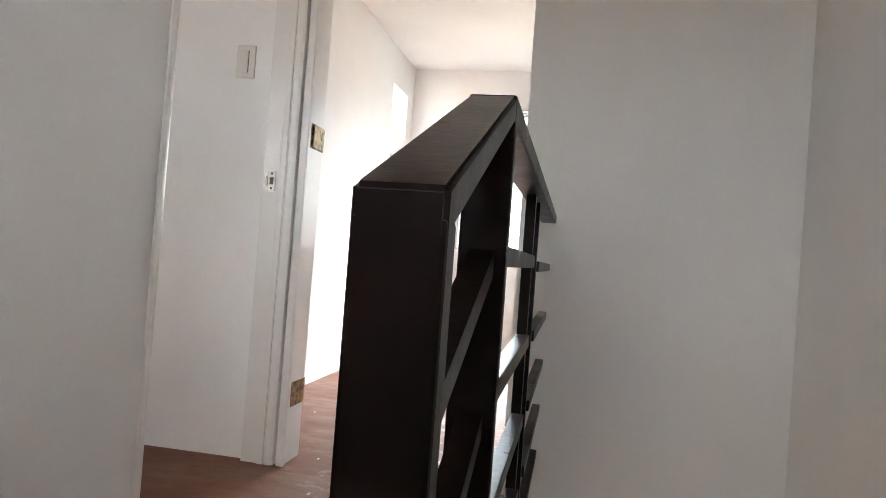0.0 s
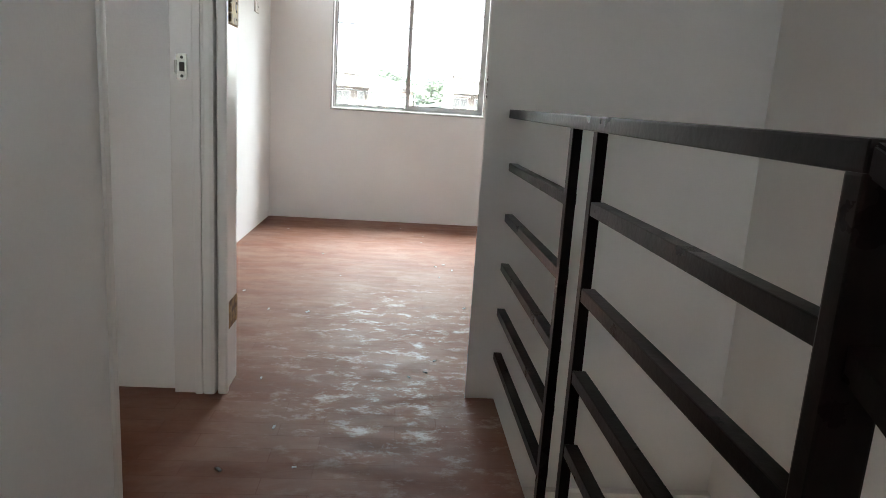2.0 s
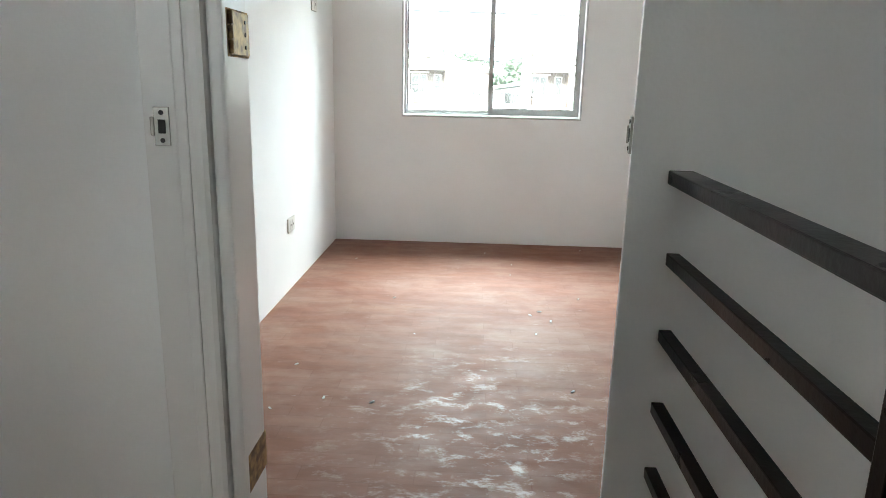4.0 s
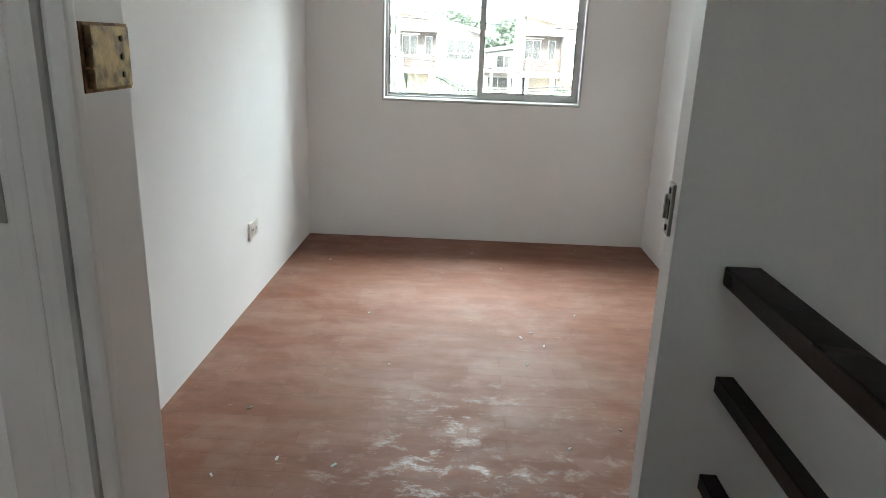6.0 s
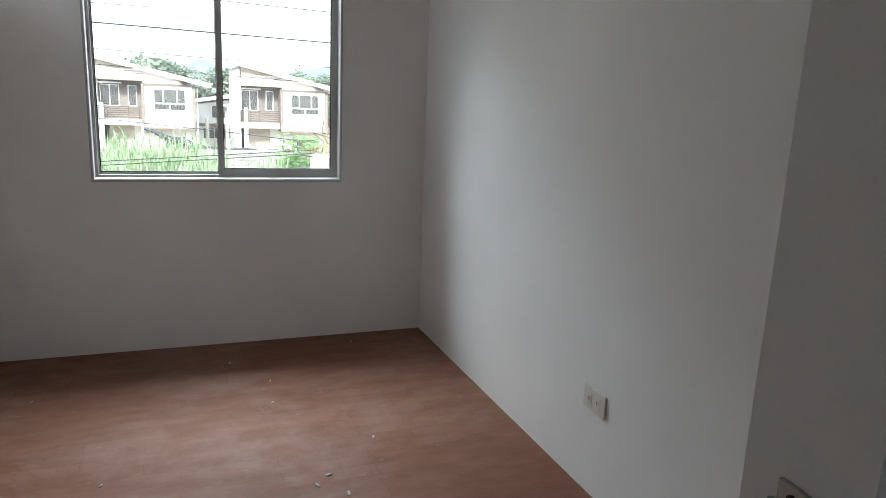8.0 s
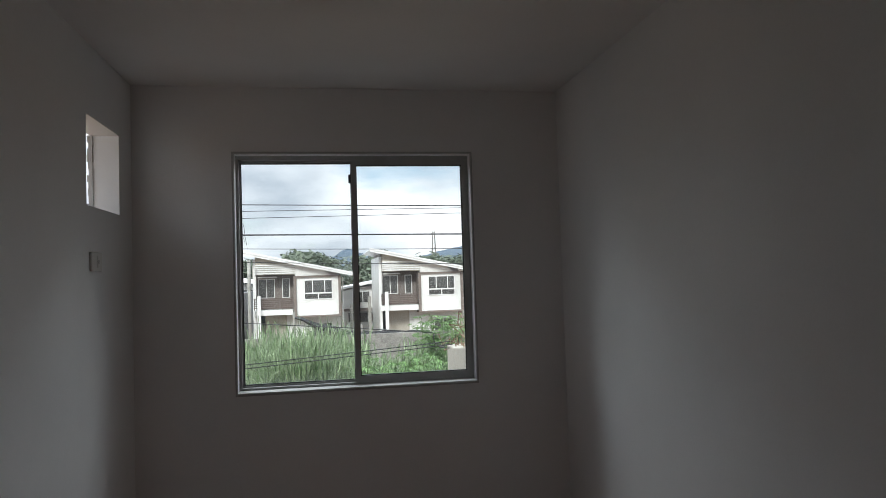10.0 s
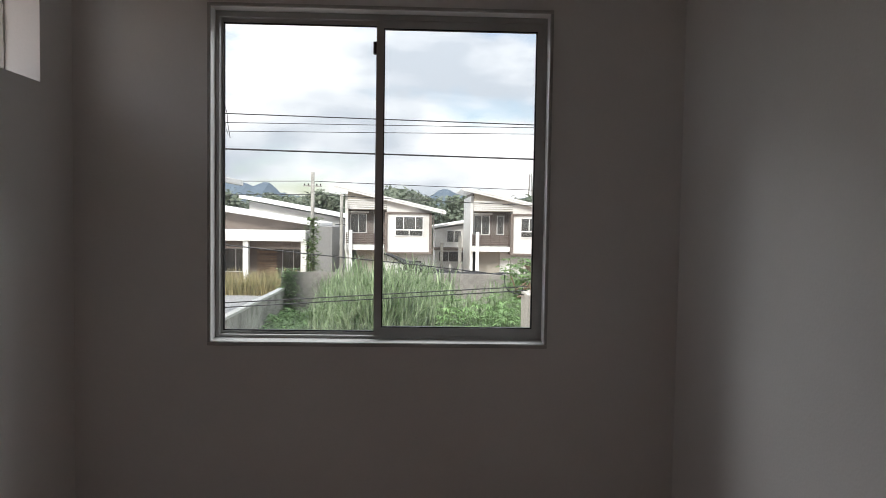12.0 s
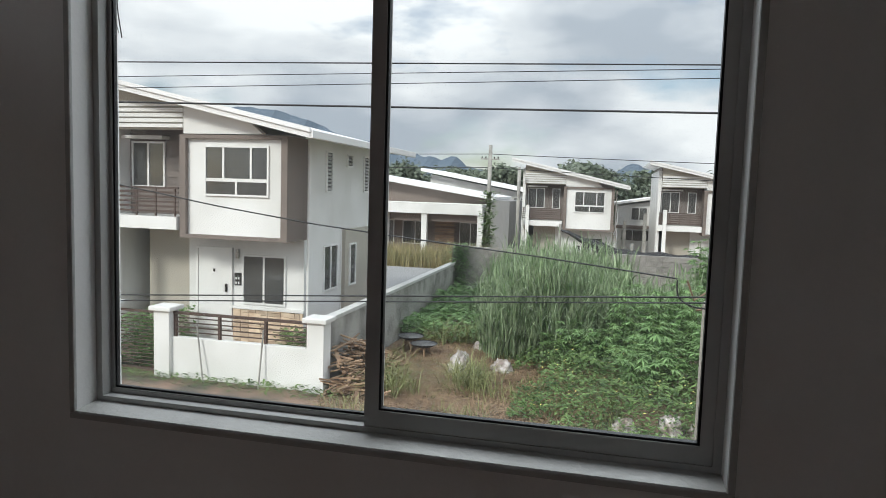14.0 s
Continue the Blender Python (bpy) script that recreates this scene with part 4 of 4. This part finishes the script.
cable((-14, 6.8, 2.408), (14, 6.8, 1.932), 0.005, 0.005, "thin black overhead cable across the street")
cable((-14, 6.8, 2.075), (14, 6.8, 2.151), 0.005, 0.003, "thin black overhead cable across the street")
cable((-14, 6.8, 1.910), (14, 6.8, 2.183), 0.005, 0.003, "thin black overhead cable across the street")
cable((-14, 6.8, 2.085), (14, 6.8, 1.661), 0.005, 0.0075, "thick black overhead cable across the street")
cable((-14.0, 6.7, -0.22), (1.46, 5.60, 0.86), 0.02, 0.004, "black cable running to the concrete post")
cable((-14.0, 6.7, -0.28), (1.46, 5.62, 0.83), 0.02, 0.004, "black cable running to the concrete post")
cable((-14.0, 6.7, 4.0), (1.30, 5.62, 0.93), 0.45, 0.004, "sagging knotted cable tied to the concrete post", 1.0)
for x in (-14.0, 14.0):
    thing("street_pole", rod((x, 6.8, GZ), (x, 6.8, 4.4), 0.26, sides=10, taper=0.75), M_CONC, "grey concrete street pole carrying the cables", "pole", "street poles", smooth=True)
bm = tube([(1.30 + 0.018 * k - 0.035 * math.sin(k / 12 * math.tau), 5.62, 0.93 - 0.105 * math.sin(k / 12 * math.pi) ** 0.7 - 0.004 * k) for k in range(13)], 0.004)
thing("cable_loop", bm, M_CABLE, "loose black cable loop at the concrete post", "cable")
cable((-40, 39.8, 3.05), (-5.5, 39.8, 3.35), 0.1, 0.02, "black cable strung from the utility pole")
cable((-5.5, 39.8, 3.35), (30, 39.8, 2.9), 0.15, 0.02, "black cable strung from the utility pole")
cable((-40, 39.8, 2.2), (-5.5, 39.8, 2.6), 0.1, 0.02, "black cable strung from the utility pole")
cable((-5.5, 39.8, 2.6), (30, 39.8, 1.9), 0.2, 0.02, "black cable strung from the utility pole")

pole = place("utility_pole", (-5.5, 39.8, GZ), "grey concrete utility pole wrapped with creeper below", "pole")
part("shaft", rod((-5.5, 39.8, GZ), (-5.5, 39.8, 3.85), 0.27, sides=12, taper=0.75), M_CONC, pole, smooth=True)
part("crossarm", box(-6.02, -4.98, 39.72, 39.80, 3.04, 3.10), M_CONC, pole)
for x in (-5.95, -5.74, -5.26, -5.05):
    part("insulator", rod((x, 39.76, 3.10), (x, 39.76, 3.21), 0.07, sides=8), M_DARK, pole)
pole2 = place("thin_pole", (-4.0, 41.0, GZ), "thin grey pole beside the house", "pole")
part("shaft", rod((-4.0, 41.0, GZ), (-4.0, 41.0, 2.7), 0.2, sides=10), M_CONC, pole2, smooth=True)

# sagging shade net
bm = bmesh.new()
prev = None
for k in range(25):
    u = k / 24
    x = -1.2 + 9.5 * u
    top = -0.45 - 0.75 * min(1, u * 3.2) - 0.35 * u + 0.05 * math.sin(k * 1.7)
    dep = 0.55 * min(1, 0.15 + u * 4) * (1 - 0.4 * u)
    row = [bm.verts.new((x, 36.0 + dy, z)) for dy, z in ((0, top), (-0.25, top - 0.5 * dep), (-0.2, top - dep), (-0.15, top - dep), (-0.2, top - 0.5 * dep), (0.04, top))]
    if prev:
        for a in range(5):
            bm.faces.new((prev[a], row[a], row[a + 1], prev[a + 1]))
    prev = row
thing("shade_net", bm, M_NET, "sagging black shade net strung on posts", "net")
for x, t in ((-1.25, -0.2), (2.2, -1.0), (5.4, -1.2)):
    thing("net_post", rod((x, 36.0, GZ), (x, 36.0, t), 0.14, sides=8), M_CONC, "grey post carrying the shade net", "post", "posts of the net")


# ---- plants ----
def blades(name, rnd, count, spot, height, width, lean, material, label, category, flat=False, stalk=0.0):
    """One mesh of arching grass blades; spot(rnd) gives x, y and a size. stalk: how far up its stem a blade may spring."""
    vs, fs = [], []
    while count > 0:
        at = spot(rnd)
        count -= 1
        if not at:
            continue
        x, y, s = at
        h = height * s * rnd.uniform(0.6, 1.1)
        a = rnd.uniform(0, math.tau)
        z0 = 0.0
        if stalk and rnd.random() < 0.75:
            z0 = h * stalk * rnd.random()
            h = min(h - z0, rnd.uniform(0.7, 1.3))
            x, y = x + rnd.gauss(0, 0.05), y + rnd.gauss(0, 0.05)
        ln = lean * rnd.uniform(0.2, 1.4) * h
        w = width * rnd.uniform(0.5, 1.3)
        b = a + math.pi / 2 + rnd.uniform(-0.5, 0.5)
        n = 6
        droop = min(1.0, ln / h * 1.5) * rnd.uniform(0.5, 1.3)
        i0 = len(vs)
        for k in range(n):
            u = k / (n - 1)
            r = ln * u ** 2.0
            z = GZ - 0.05 + z0 + (h * (u - 0.5 * droop * u ** 3.5) if not flat else 0.06 + 0.1 * h * math.sin(u * 3))
            ww = w * (1 - u ** 1.8) * 0.5 * (0.6 + 0.8 * u * (1 - u)) + 0.002
            cx, cy = x + r * math.cos(a), y + r * math.sin(a)
            vs.append((cx - ww * math.cos(b), cy - ww * math.sin(b), z))
            vs.append((cx + ww * math.cos(b), cy + ww * math.sin(b), z))
        for k in range(n - 1):
            q = i0 + 2 * k
            fs.append((q, q + 1, q + 3, q + 2))
    me = bpy.data.meshes.new(name)
    me.from_pydata(vs, [], fs)
    me.materials.append(material)
    return tagged(new(name, me), label, category, kind="stuff")


def tall_ok(x, y):
    edge = -1.9 - 0.16 * (y - 19.3) + 0.5 * noise.noise(Vector((y, 0, 0)))
    if x < edge or (x > 0.2 and y < 19.3 + 0.75 * (x - 0.2)):
        return 0
    return 0.62 + 0.30 * min(1, (x - edge) / 1.2) + 0.22 * noise.noise(Vector((x * 0.8, y * 0.8, 2))) + 0.05 * min(1, (y - 19.3) / 3)


rc = random.Random(10)
CLUMPS = []
while len(CLUMPS) < 620:
    cx, cy = rc.uniform(-4.4, 8.5), 19.3 + 8.5 * rc.random() ** 1.4
    cs = tall_ok(cx, cy) * (0.8 if cx > 1.6 + 0.3 * math.sin(cy) else 1.0)
    if cx > 1.2 and cy > 22.5:
        cs *= 0.66
    if 2.2 < cx < 3.7 and cy > 23.5:
        continue
    if cs:
        CLUMPS.append((cx, cy, cs * rc.uniform(0.72, 1.12)))


def tall_spot(r):
    x, y, s = r.choice(CLUMPS)
    return (x + r.gauss(0, 0.11), y + r.gauss(0, 0.11), s)


blades("tall_grass", random.Random(11), 27000, tall_spot, 3.0, 0.055, 0.5, M_GRASS, "dense tall green grass over the vacant lot", "grass", stalk=0.8)
blades("dry_grass", random.Random(12), 3500, lambda r: (r.uniform(-14, -5.0), r.uniform(37.2, 40.5), 1.0), 1.5, 0.05, 0.3, M_DRYGRASS, "dry yellow grass strip beyond the yard", "grass")
blades("straw_litter", random.Random(13), 13000, lambda r: (r.uniform(-4.5, 1.0), r.uniform(12.5, 20.8), 1.0), 0.5, 0.02, 1.0, M_HAY, "brown straw litter lying on the dirt", "straw", flat=True)


def tuft_spot(r):
    y = r.uniform(12.8, 21)
    x = r.uniform(-4.4, 1.5)
    if -3.7 < x < -1.7 and y > 15.6 and r.random() > 0.2:
        return None
    return (x, y, 0.8) if noise.noise(Vector((x * 0.9, y * 0.9, 4))) > -0.05 else None


blades("grass_tufts", random.Random(14), 4200, tuft_spot, 0.55, 0.018, 0.8, M_TUFT, "drooping dry grass tufts on the dirt", "grass")


CLUMP_SPOTS = ((-3.65, 16.4), (-3.35, 15.7), (-1.9, 17.1), (-1.7, 16.5), (-3.3, 20.8), (-2.6, 21.0))


def clump_spot(r):
    x, y = r.choice(CLUMP_SPOTS)
    return (x + r.gauss(0, 0.26), y + r.gauss(0, 0.26), 1.0)


blades("grass_clumps", random.Random(15), 1000, clump_spot, 0.85, 0.022, 1.1, M_TUFT, "long drooping green grass clumps round the bare path", "grass")


def leafy(name, rnd, count, spot, size, material, label, category):
    """One mesh of small folded leaves; spot(rnd) gives x, y, z or None."""
    vs, fs = [], []
    for _ in range(count):
        at = spot(rnd)
        if not at:
            continue
        p = Vector(at)
        s = size * rnd.uniform(0.5, 1.3)
        a = rnd.uniform(0, math.tau)
        u = Vector((math.cos(a), math.sin(a), rnd.uniform(-0.5, 0.5)))
        v = Vector((-math.sin(a), math.cos(a), rnd.uniform(-0.3, 0.3)))
        i = len(vs)
        vs.extend(tuple(q) for q in (p - u * s, p - v * s * 0.42 + Vector((0, 0, 0.12 * s)), p + u * s, p + v * s * 0.42 + Vector((0, 0, 0.12 * s))))
        fs.append((i, i + 1, i + 2, i + 3))
    me = bpy.data.meshes.new(name)
    me.from_pydata(vs, [], fs)
    me.materials.append(material)
    return tagged(new(name, me), label, category, kind="stuff")


def bush_height(x, y):
    if x < -0.35 - 0.1 * (y - 14) + 0.55 * math.sin(y * 1.9) + 0.3 * math.sin(y * 5.3 + 1) or x > 4.6 or y < 13.0 + 0.2 * x or y > 20.5:
        return -1
    return (0.34 + 0.07 * (y - 13) + 0.22 * noise.noise(Vector((x * 1.3, y * 1.3, 0)))) * min(1, 0.25 + (x + 0.5 + 0.1 * (y - 14)) / 0.9) * min(1, 0.3 + (y - 13 - 0.2 * x) / 2.0)


def bush_spot(r):
    x, y = r.uniform(-1.9, 4.6), r.uniform(12.8, 20.5)
    h = bush_height(x, y)
    if h < 0.05:
        return None
    return (x, y, GZ + h * (1 - r.random() ** 2.4 * 0.8))


leafy("low_weeds", random.Random(21), 24000, bush_spot, 0.058, M_WEED, "low creeping green weeds with small flowers", "weeds")


def flower_spot(r):
    x, y = r.uniform(-0.5, 4.2), r.uniform(14.5, 18.5)
    h = bush_height(x, y)
    return (x, y, GZ + h + 0.03) if h > 0.2 and noise.noise(Vector((x * 2, y * 2, 9))) > 0 else None


leafy("weed_flowers", random.Random(22), 420, flower_spot, 0.028, M_FLOWER, "tiny yellow flowers among the weeds", "flowers")


def vine_spot(r):
    y = r.uniform(20.5, 27.5)
    x = -4.6 + r.random() ** 1.5 * 2.6
    h = 0.42 + 0.4 * noise.noise(Vector((x * 1.2, y * 1.2, 3))) + 0.05 * (y - 20)
    return (x, y, GZ + h * r.random() ** 0.5) if h > 0 else None


leafy("vine_weeds", random.Random(23), 7000, vine_spot, 0.09, M_BROAD, "green vines and weeds along the boundary wall", "weeds")
leafy("wall_creeper", random.Random(24), 900, lambda r: (-4.5 + 0.2 * r.gauss(0, 1), 27.75 + 0.1 * r.gauss(0, 1), GZ + 2.3 * r.random() ** 0.9), 0.09, M_BROAD, "green creeper climbing the block wall corner", "creeper")
leafy("pole_creeper", random.Random(25), 900, lambda r: (-5.45 + 0.35 * r.gauss(0, 0.6), 39.55 + 0.2 * r.random(), GZ + 4.3 * r.random() ** 1.1), 0.14, M_WEED, "creeper wrapped round the utility pole", "creeper")
leafy("verge_weeds", random.Random(26), 800, lambda r: (r.uniform(-9.5, -4.2), 14.95 + 0.25 * r.random() - 0.5 * r.random() ** 3, GZ + 0.16 * r.random()), 0.055, M_WEED, "weeds along the foot of the fence", "weeds")
leafy("yard_weeds", random.Random(27), 900, lambda r: (r.uniform(-6.1, -5.0), 15.7 + 0.9 * r.random(), GZ + 1.08 * r.random() ** 0.5), 0.075, M_WEED, "green bed of weeds behind the fence", "weeds")


leafy("gate_weeds", random.Random(28), 2600, lambda r: (r.uniform(-10.2, -9.15), 15.6 + 2.0 * r.random(), GZ + 1.15 * r.random() ** 1.2), 0.08, M_BROAD, "weeds growing behind the gate", "weeds")


def palmate_plant(rnd, stems, high):
    """A shrub with hand-shaped leaves of five narrow lobes."""
    ob = place("broadleaf_plant", (0, 0, 0), "bushy plant with hand-shaped green leaves", "plant", "broadleaf plants on the lot")
    st, vs, fs = bmesh.new(), [], []
    for _ in range(stems):
        a = rnd.uniform(0, math.tau)
        top = Vector((math.cos(a) * rnd.uniform(0.1, 0.55), math.sin(a) * rnd.uniform(0.1, 0.55), high * rnd.uniform(0.6, 1.0)))
        rod((0, 0, 0), top, 0.03, bm=st, sides=5, taper=0.5)
        for k in range(11):
            u = 0.35 + 0.65 * (k + 1) / 11
            b = k * 2.4 + a
            hub = top * u + Vector((math.cos(b), math.sin(b), 0.25)) * rnd.uniform(0.14, 0.3)
            rod(top * u, hub, 0.008, bm=st, sides=3)
            s = rnd.uniform(0.17, 0.28)
            dip = rnd.uniform(-0.75, 0.15)
            for lobe in range(7):
                c = b + (lobe - 3) * rnd.uniform(0.5, 0.68)
                d = Vector((math.cos(c), math.sin(c), dip + rnd.uniform(-0.15, 0.15)))
                e = Vector((-math.sin(c), math.cos(c), 0))
                ll = s * (1 - 0.07 * abs(lobe - 3) ** 1.4)
                i = len(vs)
                vs.extend(tuple(q) for q in (hub, hub + d * ll * 0.55 + e * ll * 0.13 + Vector((0, 0, 0.02)), hub + d * ll, hub + d * ll * 0.55 - e * ll * 0.13 + Vector((0, 0, 0.02))))
                fs.append((i, i + 1, i + 2, i + 3))
    part("stems", st, M_WEED, ob)
    me = bpy.data.meshes.new("leaves")
    me.from_pydata(vs, [], fs)
    me.materials.append(M_BROAD)
    lv = new("leaves", me)
    lv.parent = ob
    return ob


rp = random.Random(31)
kinds = [palmate_plant(rp, 7, 1.7), palmate_plant(rp, 6, 1.2), palmate_plant(rp, 8, 2.1), palmate_plant(rp, 9, 2.9)]
for ob, (x, y) in zip(kinds, ((2.1, 18.1), (0.9, 18.6), (3.0, 18.9), (4.0, 25.2))):
    ob.location = (x, y, GZ)
for k, (x, y, s) in enumerate(((1.5, 19.2, 2), (2.6, 17.3, 1), (3.4, 17.8, 0), (0.3, 19.2, 1), (3.9, 19.6, 2), (2.3, 19.9, 2), (3.1, 20.6, 2), (1.9, 17.1, 1), (4.3, 18.4, 0), (3.4, 16.6, 1))):
    copy_thing(kinds[s], pose(x, y, GZ, 0, 0, 67 * k))
for k, (x, y) in enumerate(((4.5, 26.2), (4.9, 25.0), (4.3, 25.6), (5.3, 26.5), (5.6, 25.6))):
    copy_thing(kinds[3], pose(x, y, GZ, 0, 0, 71 * k))


def tree(rnd, high, wide):
    """A tapered trunk with limbs and an uneven crown of many leaf clumps."""
    ob = place("tree", (0, 0, 0), "distant broadleaf tree in haze-greyed green", "tree", "trees behind the houses")
    tb = rod((0, 0, 0), (0.1, 0, high * 0.55), 0.3, sides=7, taper=0.5)
    vs, fs, lumps = [], [], []
    for k in range(11):
        a = rnd.uniform(0, math.tau)
        z = high * rnd.uniform(0.38, 0.92)
        r = wide * rnd.uniform(0.25, 1.0) * (1.15 - 0.7 * z / high)
        c = Vector((r * math.cos(a), r * math.sin(a), z))
        rod((0.05, 0, high * 0.4), c, 0.1, bm=tb, sides=5, taper=0.4)
        lumps.append((c, wide * rnd.uniform(0.28, 0.55)))
    for c, r in lumps:
        for _ in range(190):
            d = Vector((rnd.gauss(0, 1), rnd.gauss(0, 1), rnd.gauss(0, 0.75))).normalized()
            p = c + d * r * rnd.uniform(0.55, 1.1)
            s = rnd.uniform(0.14, 0.34)
            u = Vector((rnd.gauss(0, 1), rnd.gauss(0, 1), rnd.gauss(0, 0.6))).normalized() * s
            v = u.cross(d).normalized() * s * 0.6
            i = len(vs)
            vs.extend(tuple(q) for q in (p - u, p - v, p + u, p + v))
            fs.append((i, i + 1, i + 2, i + 3))
    part("trunk", tb, M_BARK, ob)
    me = bpy.data.meshes.new("crown")
    me.from_pydata(vs, [], fs)
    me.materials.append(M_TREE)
    cr = new("crown", me)
    cr.parent = ob
    return ob


rt = random.Random(41)
trees = [tree(rt, 7.0, 3.2), tree(rt, 6.2, 3.8), tree(rt, 8.0, 2.6)]
for k, ob in enumerate(trees):
    ob.location = (-20 + 9 * k, 72 + 3 * k, GZ)
for k in range(112):
    y = rt.uniform(66, 125)
    x = -46 + 0.72 * k + rt.uniform(-2, 2)
    m = pose(x * y / 80, y, GZ - 0.2 - rt.uniform(0, 0.8), 0, 0, rt.uniform(0, 360))
    copy_thing(trees[k % 3] if rt.random() > 0.25 else trees[1], m)
for x, y, z in ((6.6, 84, 0.0), (8.0, 86, -0.5), (13.5, 88, -0.6), (-3.5, 82, -0.9)):
    copy_thing(trees[2], pose(x, y, GZ + z, 0, 0, 40 * x))

leafy("far_woods", random.Random(43), 15000, lambda r: (r.uniform(-150, 70), r.uniform(135, 160), GZ + (8.4 + 2.2 * noise.noise(Vector((r.random() * 0.4, r.random(), 0)))) * r.random() ** 0.8), 0.85, M_TREE, "haze-greyed belt of woods before the hills", "woods")

tower = place("lattice_tower", (34, 210, GZ), "far red and white lattice tower", "tower")
for sx, sy in ((-1, -1), (1, -1), (1, 1), (-1, 1)):
    part("leg", rod((34 + sx, 210 + sy, GZ), (34 + 0.3 * sx, 210 + 0.3 * sy, 15.5), 0.16), M_STEEL, tower)
for k in range(11):
    z = GZ + 1 + 1.65 * k
    w = 1 - 0.7 * (z - GZ) / 18.5
    part("brace", rod((34 - w, 210 - w, z), (34 + w, 210 - w, z + 1.5), 0.1), M_STEEL, tower)

# ---- clutter on the lot ----
def sack(x, y, sx, sy, sz, seed, label):
    bm = bmesh.new()
    bmesh.ops.create_icosphere(bm, subdivisions=4, radius=1.0)
    for v in bm.verts:
        n = noise.noise(v.co * 1.6 + Vector((seed, 0, 0))) * 0.34 + abs(noise.noise(v.co * 3.4 + Vector((0, seed, 0)))) * 0.42 - abs(noise.noise(v.co * 7.5 + Vector((0, 0, seed)))) * 0.16
        v.co *= 1 + n
        v.co.z = max(v.co.z, -0.72)
        v.co = Vector((x + v.co.x * sx, y + v.co.y * sy + 0.3 * sz * v.co.z, GZ + (v.co.z + 0.68) * sz))
    return thing("plastic_sack", bm, M_SACK, label, "sack", "sacks on the lot", smooth=True)


sack(-2.35, 18.0, 0.19, 0.52, 0.22, 1.0, "full white plastic sack lying on the dirt")
sack(-1.30, 18.1, 0.22, 0.18, 0.17, 5.0, "crumpled white plastic bag beside the weeds")
sack(-2.25, 20.2, 0.14, 0.14, 0.12, 9.0, "small white plastic bag in the grass")
sack(1.45, 14.6, 0.22, 0.18, 0.17, 12.0, "dirty pale plastic sack under the weeds")
sack(2.25, 14.7, 0.20, 0.18, 0.24, 17.0, "torn white plastic sack under the weeds")
sack(2.72, 14.9, 0.13, 0.12, 0.14, 21.0, "scrap of white plastic under the weeds")


def pan(x, y, z, r):
    ob = place("wok_pan", (x, y, z - 0.12), "large sooty round pan on a rough stand", "pan", "pans on the lot")
    bm = bmesh.new()
    bmesh.ops.create_circle(bm, cap_ends=False, segments=28, radius=r, matrix=Matrix.Translation((x, y, z)))
    ring = bm.edges[:]
    for k, f in ((1, 0.8), (2, 0.5), (3, 0.15)):
        res = bmesh.ops.extrude_edge_only(bm, edges=ring)
        nv = [v for v in res["geom"] if isinstance(v, bmesh.types.BMVert)]
        for v in nv:
            d = Vector((v.co.x - x, v.co.y - y, 0)).normalized()
            v.co = Vector((x, y, z - 0.045 * k)) + d * r * f
        ring = [e for e in res["geom"] if isinstance(e, bmesh.types.BMEdge)]
    part("bowl", bm, M_PAN, ob, smooth=True)
    lid = bmesh.new()
    bmesh.ops.create_cone(lid, cap_ends=True, segments=28, radius1=r * 0.93, radius2=r * 0.55, depth=0.04, matrix=Matrix.Translation((x, y, z + 0.0)))
    part("lid", lid, M_PANIN, ob, "worn grey lid")
    for k in range(5):
        a = k * math.tau / 5
        part("stand_leg", rod((x + 0.12 * math.cos(a), y + 0.12 * math.sin(a), z - 0.12), (x + 0.34 * math.cos(a), y + 0.34 * math.sin(a), GZ - 0.02), 0.05, sides=5), M_STRAW, ob)
    return ob


pan(-3.98, 19.5, -2.60, 0.36)
pan(-3.48, 19.0, -2.66, 0.36)

bm = bmesh.new()
rw = random.Random(51)
for k in range(330):
    cx, cy = -4.12 + 0.55 * rw.gauss(0, 0.55), 16.3 + 1.25 * rw.uniform(-1, 1)
    hgt = max(0.02, 1.15 * (1 - abs(cx + 4.45) / 1.1) * (1 - abs(cy - 16.3) / 1.9)) * rw.random()
    a = rw.uniform(0, math.tau)
    ll = rw.uniform(0.25, 0.85)
    d = Vector((math.cos(a), math.sin(a), rw.uniform(-0.45, 0.45))) * ll
    p = Vector((max(cx, -4.45), cy, GZ + hgt + 0.04))
    rod(p - d / 2, p + d / 2, rw.uniform(0.025, 0.085), rw.uniform(0.015, 0.035), bm=bm)
tagged(thing("wood_pile", bm, M_STRAW, "heap of broken brown branches and boards by the wall", "wood pile"), kind="stuff")

blades("dark_litter", random.Random(61), 3200, lambda r: (r.uniform(-4.5, 1.2), r.uniform(12.5, 20.0), 1.0), 0.55, 0.03, 1.0, M_STRAW, "brown twigs and husks scattered on the dirt", "litter", flat=True)
bm = bmesh.new()
rd = random.Random(71)
for k in range(46):
    x, y, r = rd.uniform(-0.4, 1.55), rd.uniform(-1.2, 3.2), rd.uniform(0.003, 0.011)
    if y < 0.13 and not 0.08 < x < 0.72:
        continue
    a = rd.uniform(0, 3)
    rod((x - r * math.cos(a), y - r * math.sin(a), 0.002), (x + r * math.cos(a), y + r * math.sin(a), 0.003), r * 0.8, 0.003, bm=bm)
tagged(thing("floor_debris", bm, M_SILL, "tiny white paint chips scattered on the floor", "debris"), kind="stuff")
